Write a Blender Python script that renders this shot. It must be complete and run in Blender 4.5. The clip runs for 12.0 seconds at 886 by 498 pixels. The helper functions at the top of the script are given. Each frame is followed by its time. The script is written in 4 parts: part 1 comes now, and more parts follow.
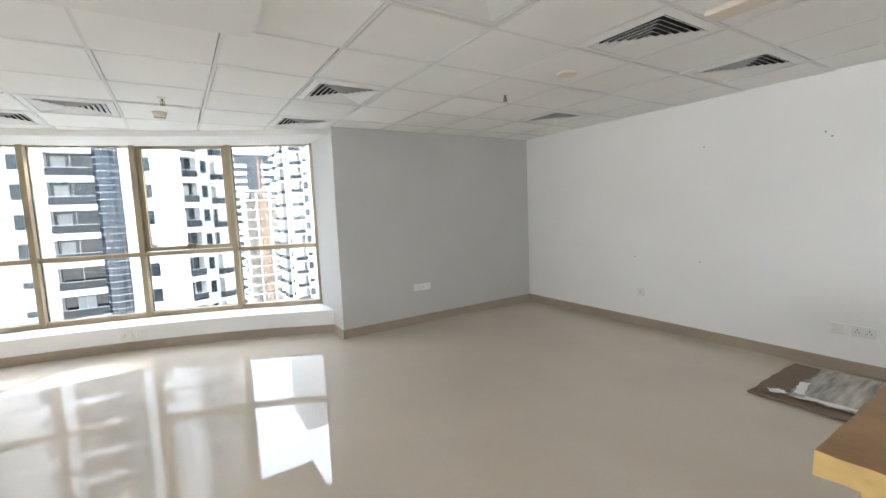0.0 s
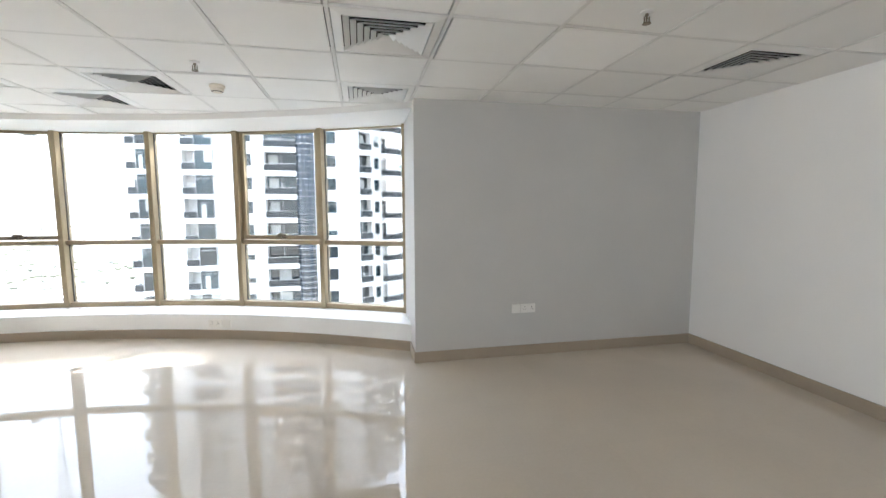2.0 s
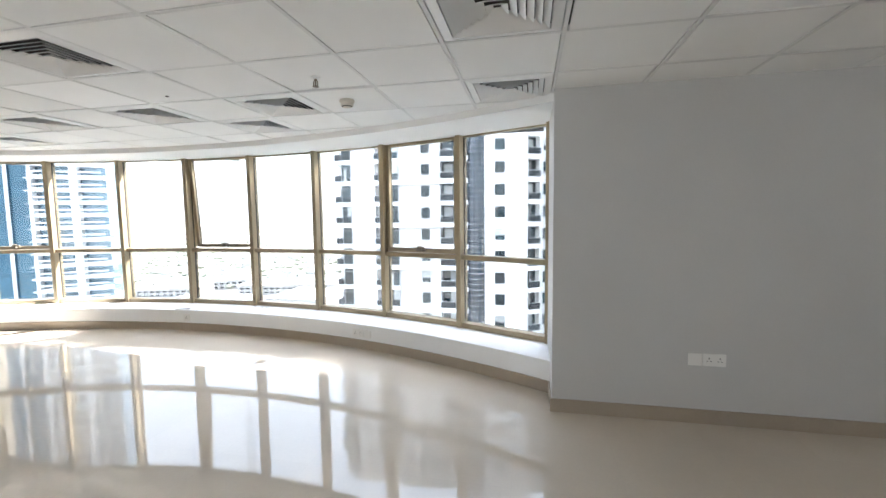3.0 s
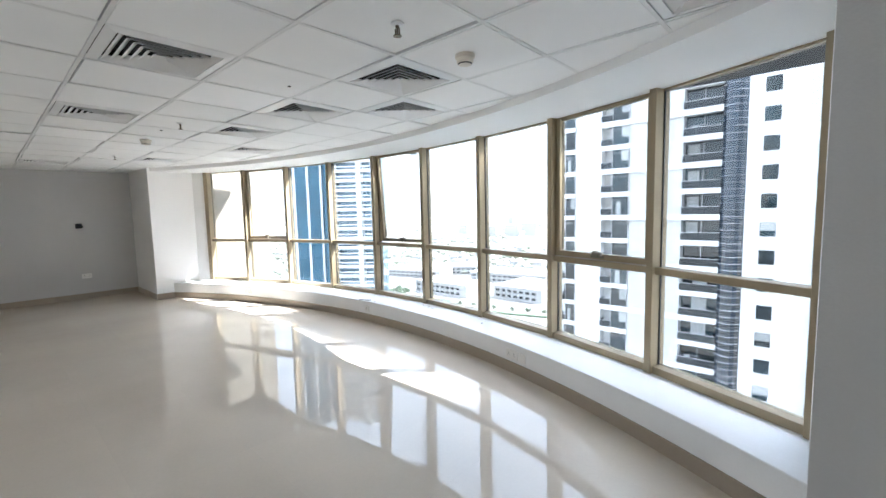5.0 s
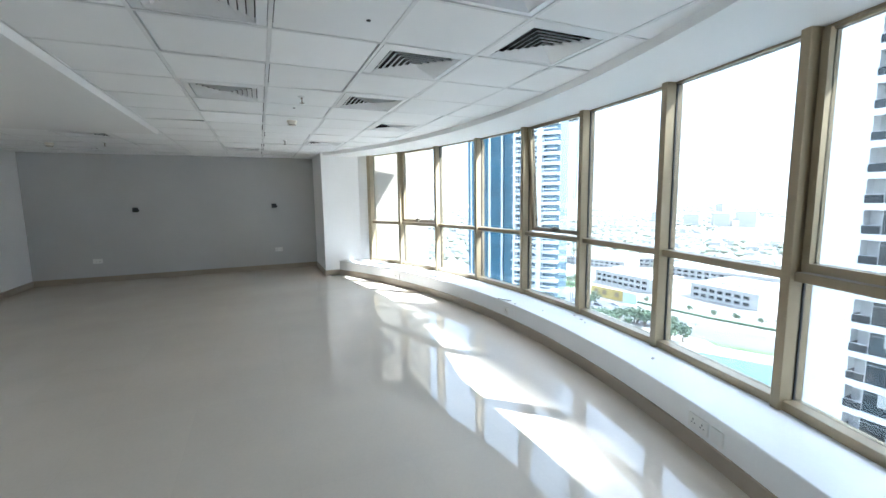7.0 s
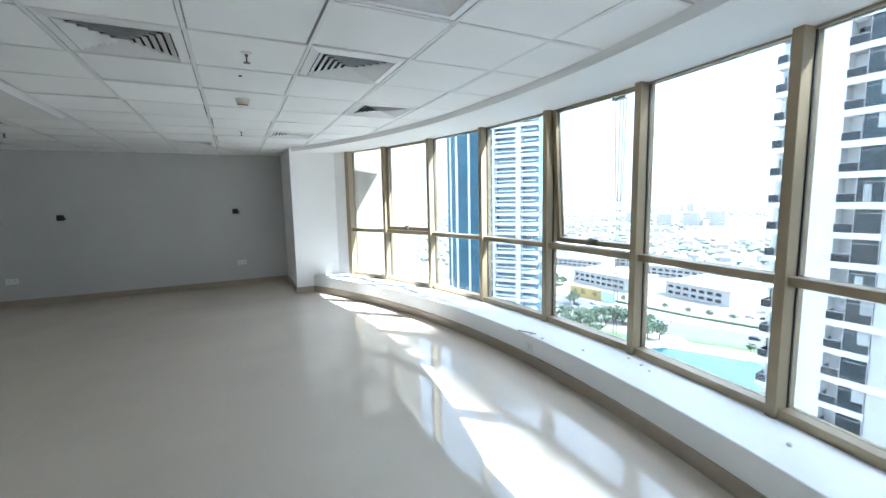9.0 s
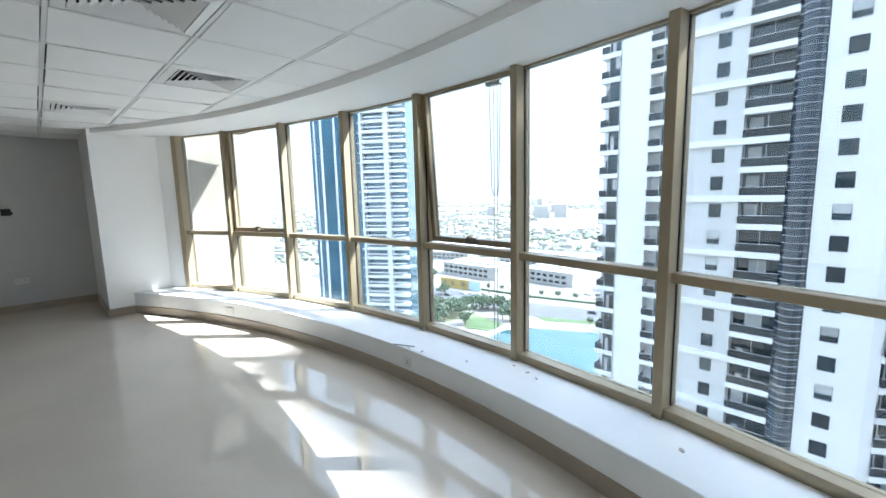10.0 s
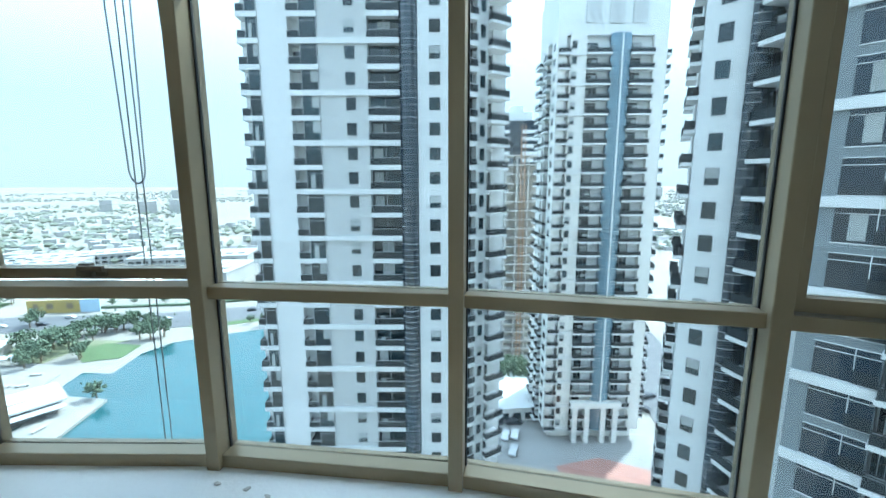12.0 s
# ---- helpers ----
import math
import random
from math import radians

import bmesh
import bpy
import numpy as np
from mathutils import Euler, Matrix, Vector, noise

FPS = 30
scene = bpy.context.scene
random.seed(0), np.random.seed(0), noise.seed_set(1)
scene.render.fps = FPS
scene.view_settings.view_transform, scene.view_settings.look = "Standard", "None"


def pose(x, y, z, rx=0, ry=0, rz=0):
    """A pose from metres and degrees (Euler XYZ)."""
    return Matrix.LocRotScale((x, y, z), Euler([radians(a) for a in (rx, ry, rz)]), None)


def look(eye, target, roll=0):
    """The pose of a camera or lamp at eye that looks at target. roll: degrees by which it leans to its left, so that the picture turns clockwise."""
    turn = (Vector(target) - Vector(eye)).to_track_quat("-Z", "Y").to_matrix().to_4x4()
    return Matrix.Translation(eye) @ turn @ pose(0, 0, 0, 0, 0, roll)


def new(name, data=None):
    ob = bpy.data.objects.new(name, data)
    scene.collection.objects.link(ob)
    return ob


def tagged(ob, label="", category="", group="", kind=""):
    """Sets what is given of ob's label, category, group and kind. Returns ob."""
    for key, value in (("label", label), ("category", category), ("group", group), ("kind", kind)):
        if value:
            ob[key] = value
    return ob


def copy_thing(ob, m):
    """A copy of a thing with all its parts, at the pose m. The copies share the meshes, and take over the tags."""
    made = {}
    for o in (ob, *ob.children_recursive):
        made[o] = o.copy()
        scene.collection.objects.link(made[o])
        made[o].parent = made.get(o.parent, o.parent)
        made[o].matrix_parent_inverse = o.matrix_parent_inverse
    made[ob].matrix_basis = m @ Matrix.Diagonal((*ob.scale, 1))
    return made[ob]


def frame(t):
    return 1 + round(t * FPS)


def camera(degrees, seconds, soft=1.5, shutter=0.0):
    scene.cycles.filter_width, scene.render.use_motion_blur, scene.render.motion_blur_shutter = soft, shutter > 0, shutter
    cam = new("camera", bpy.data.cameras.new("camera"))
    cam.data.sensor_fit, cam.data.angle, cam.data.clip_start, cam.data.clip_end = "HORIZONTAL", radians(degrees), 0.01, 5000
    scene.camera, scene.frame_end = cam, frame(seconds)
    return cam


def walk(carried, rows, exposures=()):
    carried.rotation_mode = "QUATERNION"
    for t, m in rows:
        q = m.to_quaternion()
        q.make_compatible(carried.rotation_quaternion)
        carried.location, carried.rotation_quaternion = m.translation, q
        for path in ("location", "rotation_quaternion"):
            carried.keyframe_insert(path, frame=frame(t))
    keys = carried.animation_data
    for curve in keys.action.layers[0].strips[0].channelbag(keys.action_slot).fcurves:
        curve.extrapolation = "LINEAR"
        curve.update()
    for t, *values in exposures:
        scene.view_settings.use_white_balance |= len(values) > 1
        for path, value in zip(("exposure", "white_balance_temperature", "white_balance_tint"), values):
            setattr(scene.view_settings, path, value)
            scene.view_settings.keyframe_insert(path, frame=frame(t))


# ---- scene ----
cam = camera(93.5, 12.0)
PATH = [
    (0, (-0.031, 0.04, 1.428), (1.035, 1.721, 1.232), -2.4),
    (0.5, (0.224, 0.252, 1.427), (1.263, 1.947, 1.211), -1.1),
    (1, (0.485, 0.442, 1.411), (1.336, 2.241, 1.214), -1.3),
    (1.5, (0.778, 0.612, 1.425), (1.271, 2.538, 1.208), -1.4),
    (2, (0.986, 0.875, 1.398), (1.374, 2.828, 1.208), -0.2),
    (2.5, (1.142, 1.155, 1.44), (1.322, 3.137, 1.242), -0.3),
    (3, (1.29, 1.433, 1.48), (0.884, 3.384, 1.315), -0.7),
    (3.2, (1.313, 1.522, 1.5), (0.784, 3.443, 1.327), -1.1),
    (4.8, (1.465, 2.463, 1.497), (0.224, 4.022, 1.321), -1.2),
    (5, (1.448, 2.567, 1.489), (0.111, 4.043, 1.305), -1.3),
    (5.5, (1.325, 2.839, 1.484), (-0.085, 4.241, 1.262), 0.0),
    (6, (1.218, 3.106, 1.476), (-0.339, 4.346, 1.279), -0.6),
    (6.5, (1.095, 3.366, 1.486), (-0.672, 4.274, 1.259), -1.2),
    (7, (0.891, 3.497, 1.468), (-0.93, 4.29, 1.225), -0.8),
    (7.2, (0.77, 3.524, 1.469), (-1.047, 4.329, 1.24), -0.4),
    (8.8, (-0.128, 3.73, 1.488), (-1.96, 4.501, 1.262), -1.1),
    (9, (-0.243, 3.76, 1.488), (-2.022, 4.642, 1.252), -1.2),
    (9.5, (-0.472, 3.862, 1.477), (-2.087, 5.014, 1.219), -1.4),
    (10, (-0.671, 4.075, 1.478), (-2.097, 5.451, 1.209), -1.4),
    (10.5, (-0.854, 4.242, 1.474), (-1.983, 5.867, 1.188), -0.7),
    (11, (-1.061, 4.413, 1.484), (-1.839, 6.23, 1.179), -0.2),
    (11.5, (-1.238, 4.635, 1.461), (-1.648, 6.567, 1.145), -0.2),
    (12, (-1.421, 4.857, 1.461), (-1.436, 6.83, 1.135), -0.1),
]

EXPOSURES = [
    (0.0, 4.68, 5950, 11), (1.0, 4.82, 5950, 11), (2.5, 4.48, 5950, 12), (3.2, 4.27, 5850, 12), (5.0, 4.08, 5600, 11), (7.0, 3.95, 5200, 6),
    (9.0, 3.84, 5150, 5), (10.0, 3.52, 5300, 6), (11.0, 3.08, 5000, -2), (12.0, 3.02, 4900, -8),
]
walk(cam, [(t, look(eye, target, roll)) for t, eye, target, roll in PATH], EXPOSURES)

# ---- light ----
SUN_AZ, SUN_EL = 45.0, 49.0          # bearing from +y towards +x, height above the horizon
world = bpy.data.worlds.new("world")
scene.world = world
world.use_nodes = True
wn = world.node_tree
sky = wn.nodes.new("ShaderNodeTexSky")
sky.sky_type = "NISHITA"
sky.sun_disc = False
sky.sun_elevation = radians(SUN_EL)
sky.sun_rotation = radians(SUN_AZ)
sky.dust_density = 1.5
sky.ozone_density = 1.0
# desert haze: milky near the horizon, thinner towards the zenith
tc_ = wn.nodes.new("ShaderNodeTexCoord")
sep = wn.nodes.new("ShaderNodeSeparateXYZ")
wn.links.new(tc_.outputs["Generated"], sep.inputs[0])
fall = wn.nodes.new("ShaderNodeMapRange")
fall.interpolation_type = "SMOOTHSTEP"
fall.inputs["From Min"].default_value, fall.inputs["From Max"].default_value = 0.0, 0.75
fall.inputs["To Min"].default_value, fall.inputs["To Max"].default_value = 0.95, 0.35
wn.links.new(sep.outputs["Z"], fall.inputs["Value"])
haze = wn.nodes.new("ShaderNodeMix")
haze.data_type = "RGBA"
wn.links.new(fall.outputs[0], haze.inputs["Factor"])
wn.links.new(sky.outputs[0], haze.inputs[6])
# the haze glows brighter high up, where the sun stands in it
glow = wn.nodes.new("ShaderNodeMapRange")
glow.interpolation_type = "SMOOTHSTEP"
glow.inputs["From Min"].default_value, glow.inputs["From Max"].default_value = 0.12, 0.7
glow.inputs["To Min"].default_value, glow.inputs["To Max"].default_value = 2.45, 10.2
wn.links.new(sep.outputs["Z"], glow.inputs["Value"])
milk = wn.nodes.new("ShaderNodeVectorMath")
milk.operation = "SCALE"
milk.inputs[0].default_value = (0.96, 0.99, 1.01)
wn.links.new(glow.outputs[0], milk.inputs["Scale"])
wn.links.new(milk.outputs[0], haze.inputs[7])
wn.links.new(haze.outputs[2], wn.nodes["Background"].inputs[0])
scene.cycles.max_bounces, scene.cycles.diffuse_bounces = 16, 12
wn.nodes["Background"].inputs[1].default_value = 0.15
sun = new("sun", bpy.data.lights.new("sun", "SUN"))
sun.data.energy, sun.data.angle, sun.data.color = 2.7, radians(0.6), (1.0, 0.95, 0.87)
a, e = radians(SUN_AZ), radians(SUN_EL)
sun.matrix_world = look((0, 0, 30), (-math.sin(a) * math.cos(e), -math.cos(a) * math.cos(e), 30 - math.sin(e)))


# added fill lamp in the made-up side window's opening, to lift the room
side_fill = new("side_fill_light", bpy.data.lights.new("side_fill_light", "AREA"))
side_fill.data.shape, side_fill.data.size, side_fill.data.size_y = "RECTANGLE", 2.5, 1.3
side_fill.data.energy, side_fill.data.color = 5.6, (0.95, 0.98, 1.0)
side_fill.matrix_world = look((-3.66, -2.0, 1.55), (0, -2.0, 1.55))

# ---- materials ----
def mat(name, color, rough=0.6, metal=0.0, vary=0.08, scale=3.0, bump=0.0, bump_scale=60.0, spec=0.5, per_object=0.0, coat=0.0, stretch=None):
    """Paint, stone or metal with variation at two scales and fine relief."""
    m = bpy.data.materials.new(name)
    m.use_nodes = True
    t = m.node_tree
    n, l = t.nodes, t.links
    b = n["Principled BSDF"]
    b.inputs["Roughness"].default_value = rough
    b.inputs["Metallic"].default_value = metal
    b.inputs["Specular IOR Level"].default_value = spec
    b.inputs["Coat Weight"].default_value = coat
    geo = n.new("ShaderNodeNewGeometry")
    big = n.new("ShaderNodeTexNoise")
    big.inputs["Scale"].default_value = scale
    big.inputs["Detail"].default_value = 4
    l.new(geo.outputs["Position"], big.inputs["Vector"])
    fine = n.new("ShaderNodeTexNoise")
    fine.inputs["Scale"].default_value = bump_scale
    fine.inputs["Detail"].default_value = 3
    l.new(geo.outputs["Position"], fine.inputs["Vector"])
    if stretch:
        st = n.new("ShaderNodeVectorMath")
        st.operation = "MULTIPLY"
        st.inputs[1].default_value = stretch
        l.new(geo.outputs["Position"], st.inputs[0])
        l.new(st.outputs[0], big.inputs["Vector"])
        l.new(st.outputs[0], fine.inputs["Vector"])
    add = n.new("ShaderNodeMath")
    add.operation = "MULTIPLY_ADD"
    add.inputs[1].default_value = 0.3
    l.new(fine.outputs["Fac"], add.inputs[0])
    l.new(big.outputs["Fac"], add.inputs[2])
    ramp = n.new("ShaderNodeMapRange")
    ramp.inputs["From Min"].default_value = 0.35
    ramp.inputs["From Max"].default_value = 0.95
    ramp.inputs["To Min"].default_value = 1 - vary
    ramp.inputs["To Max"].default_value = 1 + vary
    l.new(add.outputs[0], ramp.inputs["Value"])
    val = ramp.outputs[0]
    if per_object:
        info = n.new("ShaderNodeObjectInfo")
        r2 = n.new("ShaderNodeMapRange")
        r2.inputs["To Min"].default_value = 1 - per_object
        r2.inputs["To Max"].default_value = 1 + per_object
        l.new(info.outputs["Random"], r2.inputs["Value"])
        mu = n.new("ShaderNodeMath")
        mu.operation = "MULTIPLY"
        l.new(val, mu.inputs[0])
        l.new(r2.outputs[0], mu.inputs[1])
        val = mu.outputs[0]
    mix = n.new("ShaderNodeVectorMath")
    mix.operation = "SCALE"
    mix.inputs[0].default_value = color
    l.new(val, mix.inputs["Scale"])
    l.new(mix.outputs[0], b.inputs["Base Color"])
    if bump:
        bp = n.new("ShaderNodeBump")
        bp.inputs["Strength"].default_value = bump
        bp.inputs["Distance"].default_value = 0.01
        l.new(fine.outputs["Fac"], bp.inputs["Height"])
        l.new(bp.outputs[0], b.inputs["Normal"])
    return m


def glass_mat(name, tint=(0.93, 0.97, 0.96), gloss=1.0, haze_film=0.0):
    """Thin tinted pane: straight-through light, a thin translucent film imitating haze, mirror gloss by Fresnel."""
    m = bpy.data.materials.new(name)
    m.use_nodes = True
    n, l = m.node_tree.nodes, m.node_tree.links
    n.remove(n["Principled BSDF"])
    tr = n.new("ShaderNodeBsdfTransparent")
    tr.inputs[0].default_value = (*tint, 1)
    gl = n.new("ShaderNodeBsdfGlossy")
    gl.inputs["Roughness"].default_value = 0.01
    lw = n.new("ShaderNodeLayerWeight")
    lw.inputs["Blend"].default_value = 0.5
    pw = n.new("ShaderNodeMath")
    pw.operation = "POWER"
    pw.inputs[1].default_value = 5.0
    l.new(lw.outputs["Facing"], pw.inputs[0])
    mu = n.new("ShaderNodeMath")
    mu.operation = "MULTIPLY_ADD"
    mu.inputs[1].default_value = 0.8 * gloss
    mu.inputs[2].default_value = 0.035 * gloss
    l.new(pw.outputs[0], mu.inputs[0])
    mx = n.new("ShaderNodeMixShader")
    l.new(mu.outputs[0], mx.inputs[0])
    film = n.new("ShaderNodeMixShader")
    film.inputs[0].default_value = haze_film
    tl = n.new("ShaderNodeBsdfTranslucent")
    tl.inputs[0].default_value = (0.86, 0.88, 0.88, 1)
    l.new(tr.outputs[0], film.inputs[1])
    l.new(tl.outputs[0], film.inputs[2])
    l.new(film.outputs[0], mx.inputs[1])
    l.new(gl.outputs[0], mx.inputs[2])
    l.new(mx.outputs[0], n["Material Output"].inputs[0])
    return m


def floor_mat():
    """Polished porcelain: cloudy beige, 600 mm joints, mirror gloss with faint waves."""
    m = mat("porcelain", (0.60, 0.535, 0.445), rough=0.06, vary=0.07, scale=1.3, bump_scale=45, spec=0.5)
    n, l = m.node_tree.nodes, m.node_tree.links
    b = n["Principled BSDF"]
    geo = n["Geometry"]
    brick = n.new("ShaderNodeTexBrick")
    brick.offset = 0.0
    brick.inputs["Scale"].default_value = 1.0
    brick.inputs["Brick Width"].default_value = 0.6
    brick.inputs["Row Height"].default_value = 0.6
    brick.inputs["Mortar Size"].default_value = 0.0012
    brick.inputs["Color1"].default_value = (1, 1, 1, 1)
    brick.inputs["Color2"].default_value = (0.97, 0.97, 0.97, 1)
    brick.inputs["Mortar"].default_value = (0.94, 0.94, 0.94, 1)
    l.new(geo.outputs["Position"], brick.inputs["Vector"])
    mx = n.new("ShaderNodeVectorMath")
    mx.operation = "MULTIPLY"
    src = b.inputs["Base Color"].links[0].from_socket
    l.new(src, mx.inputs[0])
    l.new(brick.outputs["Color"], mx.inputs[1])
    l.new(mx.outputs[0], b.inputs["Base Color"])
    wave = n.new("ShaderNodeTexNoise")
    wave.inputs["Scale"].default_value = 2.2
    l.new(geo.outputs["Position"], wave.inputs["Vector"])
    bp = n.new("ShaderNodeBump")
    bp.inputs["Strength"].default_value = 0.05
    bp.inputs["Distance"].default_value = 0.01
    l.new(wave.outputs["Fac"], bp.inputs["Height"])
    l.new(bp.outputs[0], b.inputs["Normal"])
    smear = n.new("ShaderNodeMapRange")
    smear.inputs["To Min"].default_value = 0.012
    smear.inputs["To Max"].default_value = 0.06
    cl = n.new("ShaderNodeTexNoise")
    cl.inputs["Scale"].default_value = 1.1
    cl.inputs["Detail"].default_value = 6
    l.new(geo.outputs["Position"], cl.inputs["Vector"])
    l.new(cl.outputs["Fac"], smear.inputs["Value"])
    l.new(smear.outputs[0], b.inputs["Roughness"])
    return m


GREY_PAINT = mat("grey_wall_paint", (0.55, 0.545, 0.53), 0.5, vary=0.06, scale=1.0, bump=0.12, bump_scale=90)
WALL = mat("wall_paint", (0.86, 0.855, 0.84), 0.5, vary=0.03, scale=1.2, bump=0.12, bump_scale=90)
FLOOR = floor_mat()
SKIRT = mat("skirting_tile", (0.36, 0.30, 0.23), 0.3, vary=0.1, scale=2)
TILE = mat("ceiling_tile", (0.87, 0.87, 0.86), 0.8, vary=0.04, scale=1.5, bump=0.1, bump_scale=220)
TBAR = mat("ceiling_bar", (0.76, 0.76, 0.75), 0.5, vary=0.02)
PLENUM_SHADE = mat("plenum_shade", (0.05, 0.05, 0.05), 0.9)
GYPSUM = mat("gypsum_paint", (0.80, 0.795, 0.78), 0.6, vary=0.03, scale=0.9, bump=0.05)
WHITE_METAL = mat("white_enamel", (0.80, 0.80, 0.79), 0.35, vary=0.03)
DUCT_SHADE = mat("duct_shade", (0.025, 0.025, 0.025), 0.8)
GOLD = mat("champagne_frame", (0.34, 0.275, 0.172), 0.38, metal=0.35, vary=0.06, scale=6, bump_scale=300)
GASKET = mat("rubber_gasket", (0.02, 0.02, 0.02), 0.6)
# tint dims the outdoor view; the translucent film veils it like haze
PANE = glass_mat("tinted_pane", (0.585, 0.59, 0.58), haze_film=0.003)
LEDGE = mat("ledge_paint", (0.84, 0.84, 0.83), 0.5, vary=0.05, scale=2.5, bump=0.15, bump_scale=60)
PLASTIC = mat("white_plastic", (0.80, 0.79, 0.76), 0.3, vary=0.02)
CREAM = mat("cream_plastic", (0.72, 0.66, 0.56), 0.4, vary=0.03)
BLACKP = mat("black_plastic", (0.015, 0.015, 0.015), 0.4)
STEEL = mat("galvanised_steel", (0.30, 0.31, 0.31), 0.45, metal=0.6, vary=0.15)
BRONZE = mat("latch_bronze", (0.20, 0.17, 0.12), 0.4, metal=0.4, vary=0.1)
DARKWOOD = mat("brown_wood", (0.31, 0.175, 0.065), 0.45, vary=0.3, scale=7, bump=0.2, bump_scale=50)
WOOD = mat("raw_wood", (0.54, 0.36, 0.13), 0.55, vary=0.25, scale=9, bump=0.3, bump_scale=40)
CARD = mat("cardboard", (0.22, 0.16, 0.105), 0.85, vary=0.15, scale=6, bump=0.2)
PAPER = mat("torn_paper", (0.46, 0.44, 0.40), 0.8, vary=0.6, scale=9, bump=0.3, bump_scale=25, stretch=(0.35, 2.2, 1))
T_WHITE = mat("tower_white", (0.66, 0.66, 0.65), 0.7, vary=0.05, scale=0.15, bump_scale=2)
T_GREY = mat("tower_grey", (0.50, 0.50, 0.49), 0.7, vary=0.05, scale=0.15, bump_scale=2)
# darker grey for the near tower's face, its shade put into the colour
T_SHADED = mat("tower_shaded_grey", (0.20, 0.22, 0.23), 0.7, vary=0.06, scale=0.15, bump_scale=2)
T_BEIGE = mat("tower_beige", (0.70, 0.68, 0.64), 0.7, vary=0.06, scale=0.15, bump_scale=2)
T_GLASS = mat("tower_glass", (0.008, 0.02, 0.026), 0.05, metal=0.03, vary=0.45, scale=0.5, bump=0.5, bump_scale=0.9, spec=0.7, per_object=0.55, coat=0.15)
T_BLUE = mat("tower_blue_glass", (0.009, 0.018, 0.03), 0.05, metal=0.03, vary=0.3, scale=0.1, bump=0.8, bump_scale=0.5, spec=0.7, per_object=0.25)
T_SKYGLASS = mat("tower_sky_glass", (0.13, 0.21, 0.27), 0.05, metal=0.35, vary=0.2, scale=0.3, bump=0.5, bump_scale=0.7, spec=0.8, coat=0.5)
# lighter than the other blue glass: haze before the far tower painted in
T_TEAL = mat("tower_teal_glass", (0.04, 0.11, 0.16), 0.08, metal=0.2, vary=0.3, scale=0.1, spec=0.6)
T_RAIL = mat("balcony_rail", (0.018, 0.023, 0.027), 0.25, metal=0.05, vary=0.2, scale=0.4, per_object=0.3)
T_CURTAIN = mat("pale_curtain", (0.34, 0.35, 0.34), 0.8, vary=0.15, scale=1.5, per_object=0.2)
T_BRICK = mat("scaffold_brown", (0.42, 0.385, 0.335), 0.85, vary=0.25, scale=0.4)
T_CONC = mat("bare_concrete", (0.46, 0.44, 0.41), 0.85, vary=0.15, scale=0.4)
SAND = mat("sand_ground", (0.29, 0.27, 0.235), 0.95, vary=0.28, scale=0.012, bump_scale=0.12)
ASPHALT = mat("asphalt", (0.13, 0.13, 0.135), 0.85, vary=0.15, scale=0.1)
PAVE = mat("paving", (0.31, 0.295, 0.27), 0.8, vary=0.12, scale=0.2)
REDPAVE = mat("red_paving", (0.36, 0.19, 0.15), 0.85, vary=0.12, scale=0.3)
WATER = mat("lake_water", (0.035, 0.095, 0.105), 0.08, vary=0.12, scale=0.03, bump=0.25, bump_scale=0.6)
GRASS = mat("lawn", (0.10, 0.145, 0.06), 0.95, vary=0.2, scale=0.2)
# greens lightened: haze put into the leaf colour
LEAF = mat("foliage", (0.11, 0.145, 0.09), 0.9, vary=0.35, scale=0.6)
BARK = mat("bark", (0.16, 0.11, 0.07), 0.9, vary=0.2)
SHEDROOF = mat("shed_roof", (0.42, 0.41, 0.39), 0.7, vary=0.12, scale=0.1)
YELLOW = mat("yellow_board", (0.42, 0.32, 0.10), 0.6, vary=0.08, scale=0.2)
# kept low in contrast with the sand, to imitate haze over far houses
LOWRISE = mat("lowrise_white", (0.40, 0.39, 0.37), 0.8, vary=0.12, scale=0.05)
CARPAINT = mat("car_white", (0.7, 0.7, 0.7), 0.25, vary=0.05, per_object=0.2)


# ---- mesh helpers ----
def finish(bm, name, materials, smooth=False):
    me = bpy.data.meshes.new(name)
    bm.normal_update()
    bm.to_mesh(me)
    bm.free()
    for m in materials if isinstance(materials, (list, tuple)) else [materials]:
        me.materials.append(m)
    if smooth:
        for p in me.polygons:
            p.use_smooth = True
    return me


def box(bm, x0, y0, z0, x1, y1, z1, mi=0, m=None):
    vs = [bm.verts.new(p) for p in ((x0, y0, z0), (x1, y0, z0), (x1, y1, z0), (x0, y1, z0), (x0, y0, z1), (x1, y0, z1), (x1, y1, z1), (x0, y1, z1))]
    if m is not None:
        for v in vs:
            v.co = m @ v.co
    out = []
    for q in ((0, 3, 2, 1), (4, 5, 6, 7), (0, 1, 5, 4), (1, 2, 6, 5), (2, 3, 7, 6), (3, 0, 4, 7)):
        f = bm.faces.new([vs[i] for i in q])
        f.material_index = mi
        out.append(f)
    return out


def bevelled(bm, width, segments=2):
    bmesh.ops.bevel(bm, geom=list(bm.edges), offset=width, segments=segments, affect="EDGES", profile=0.5)


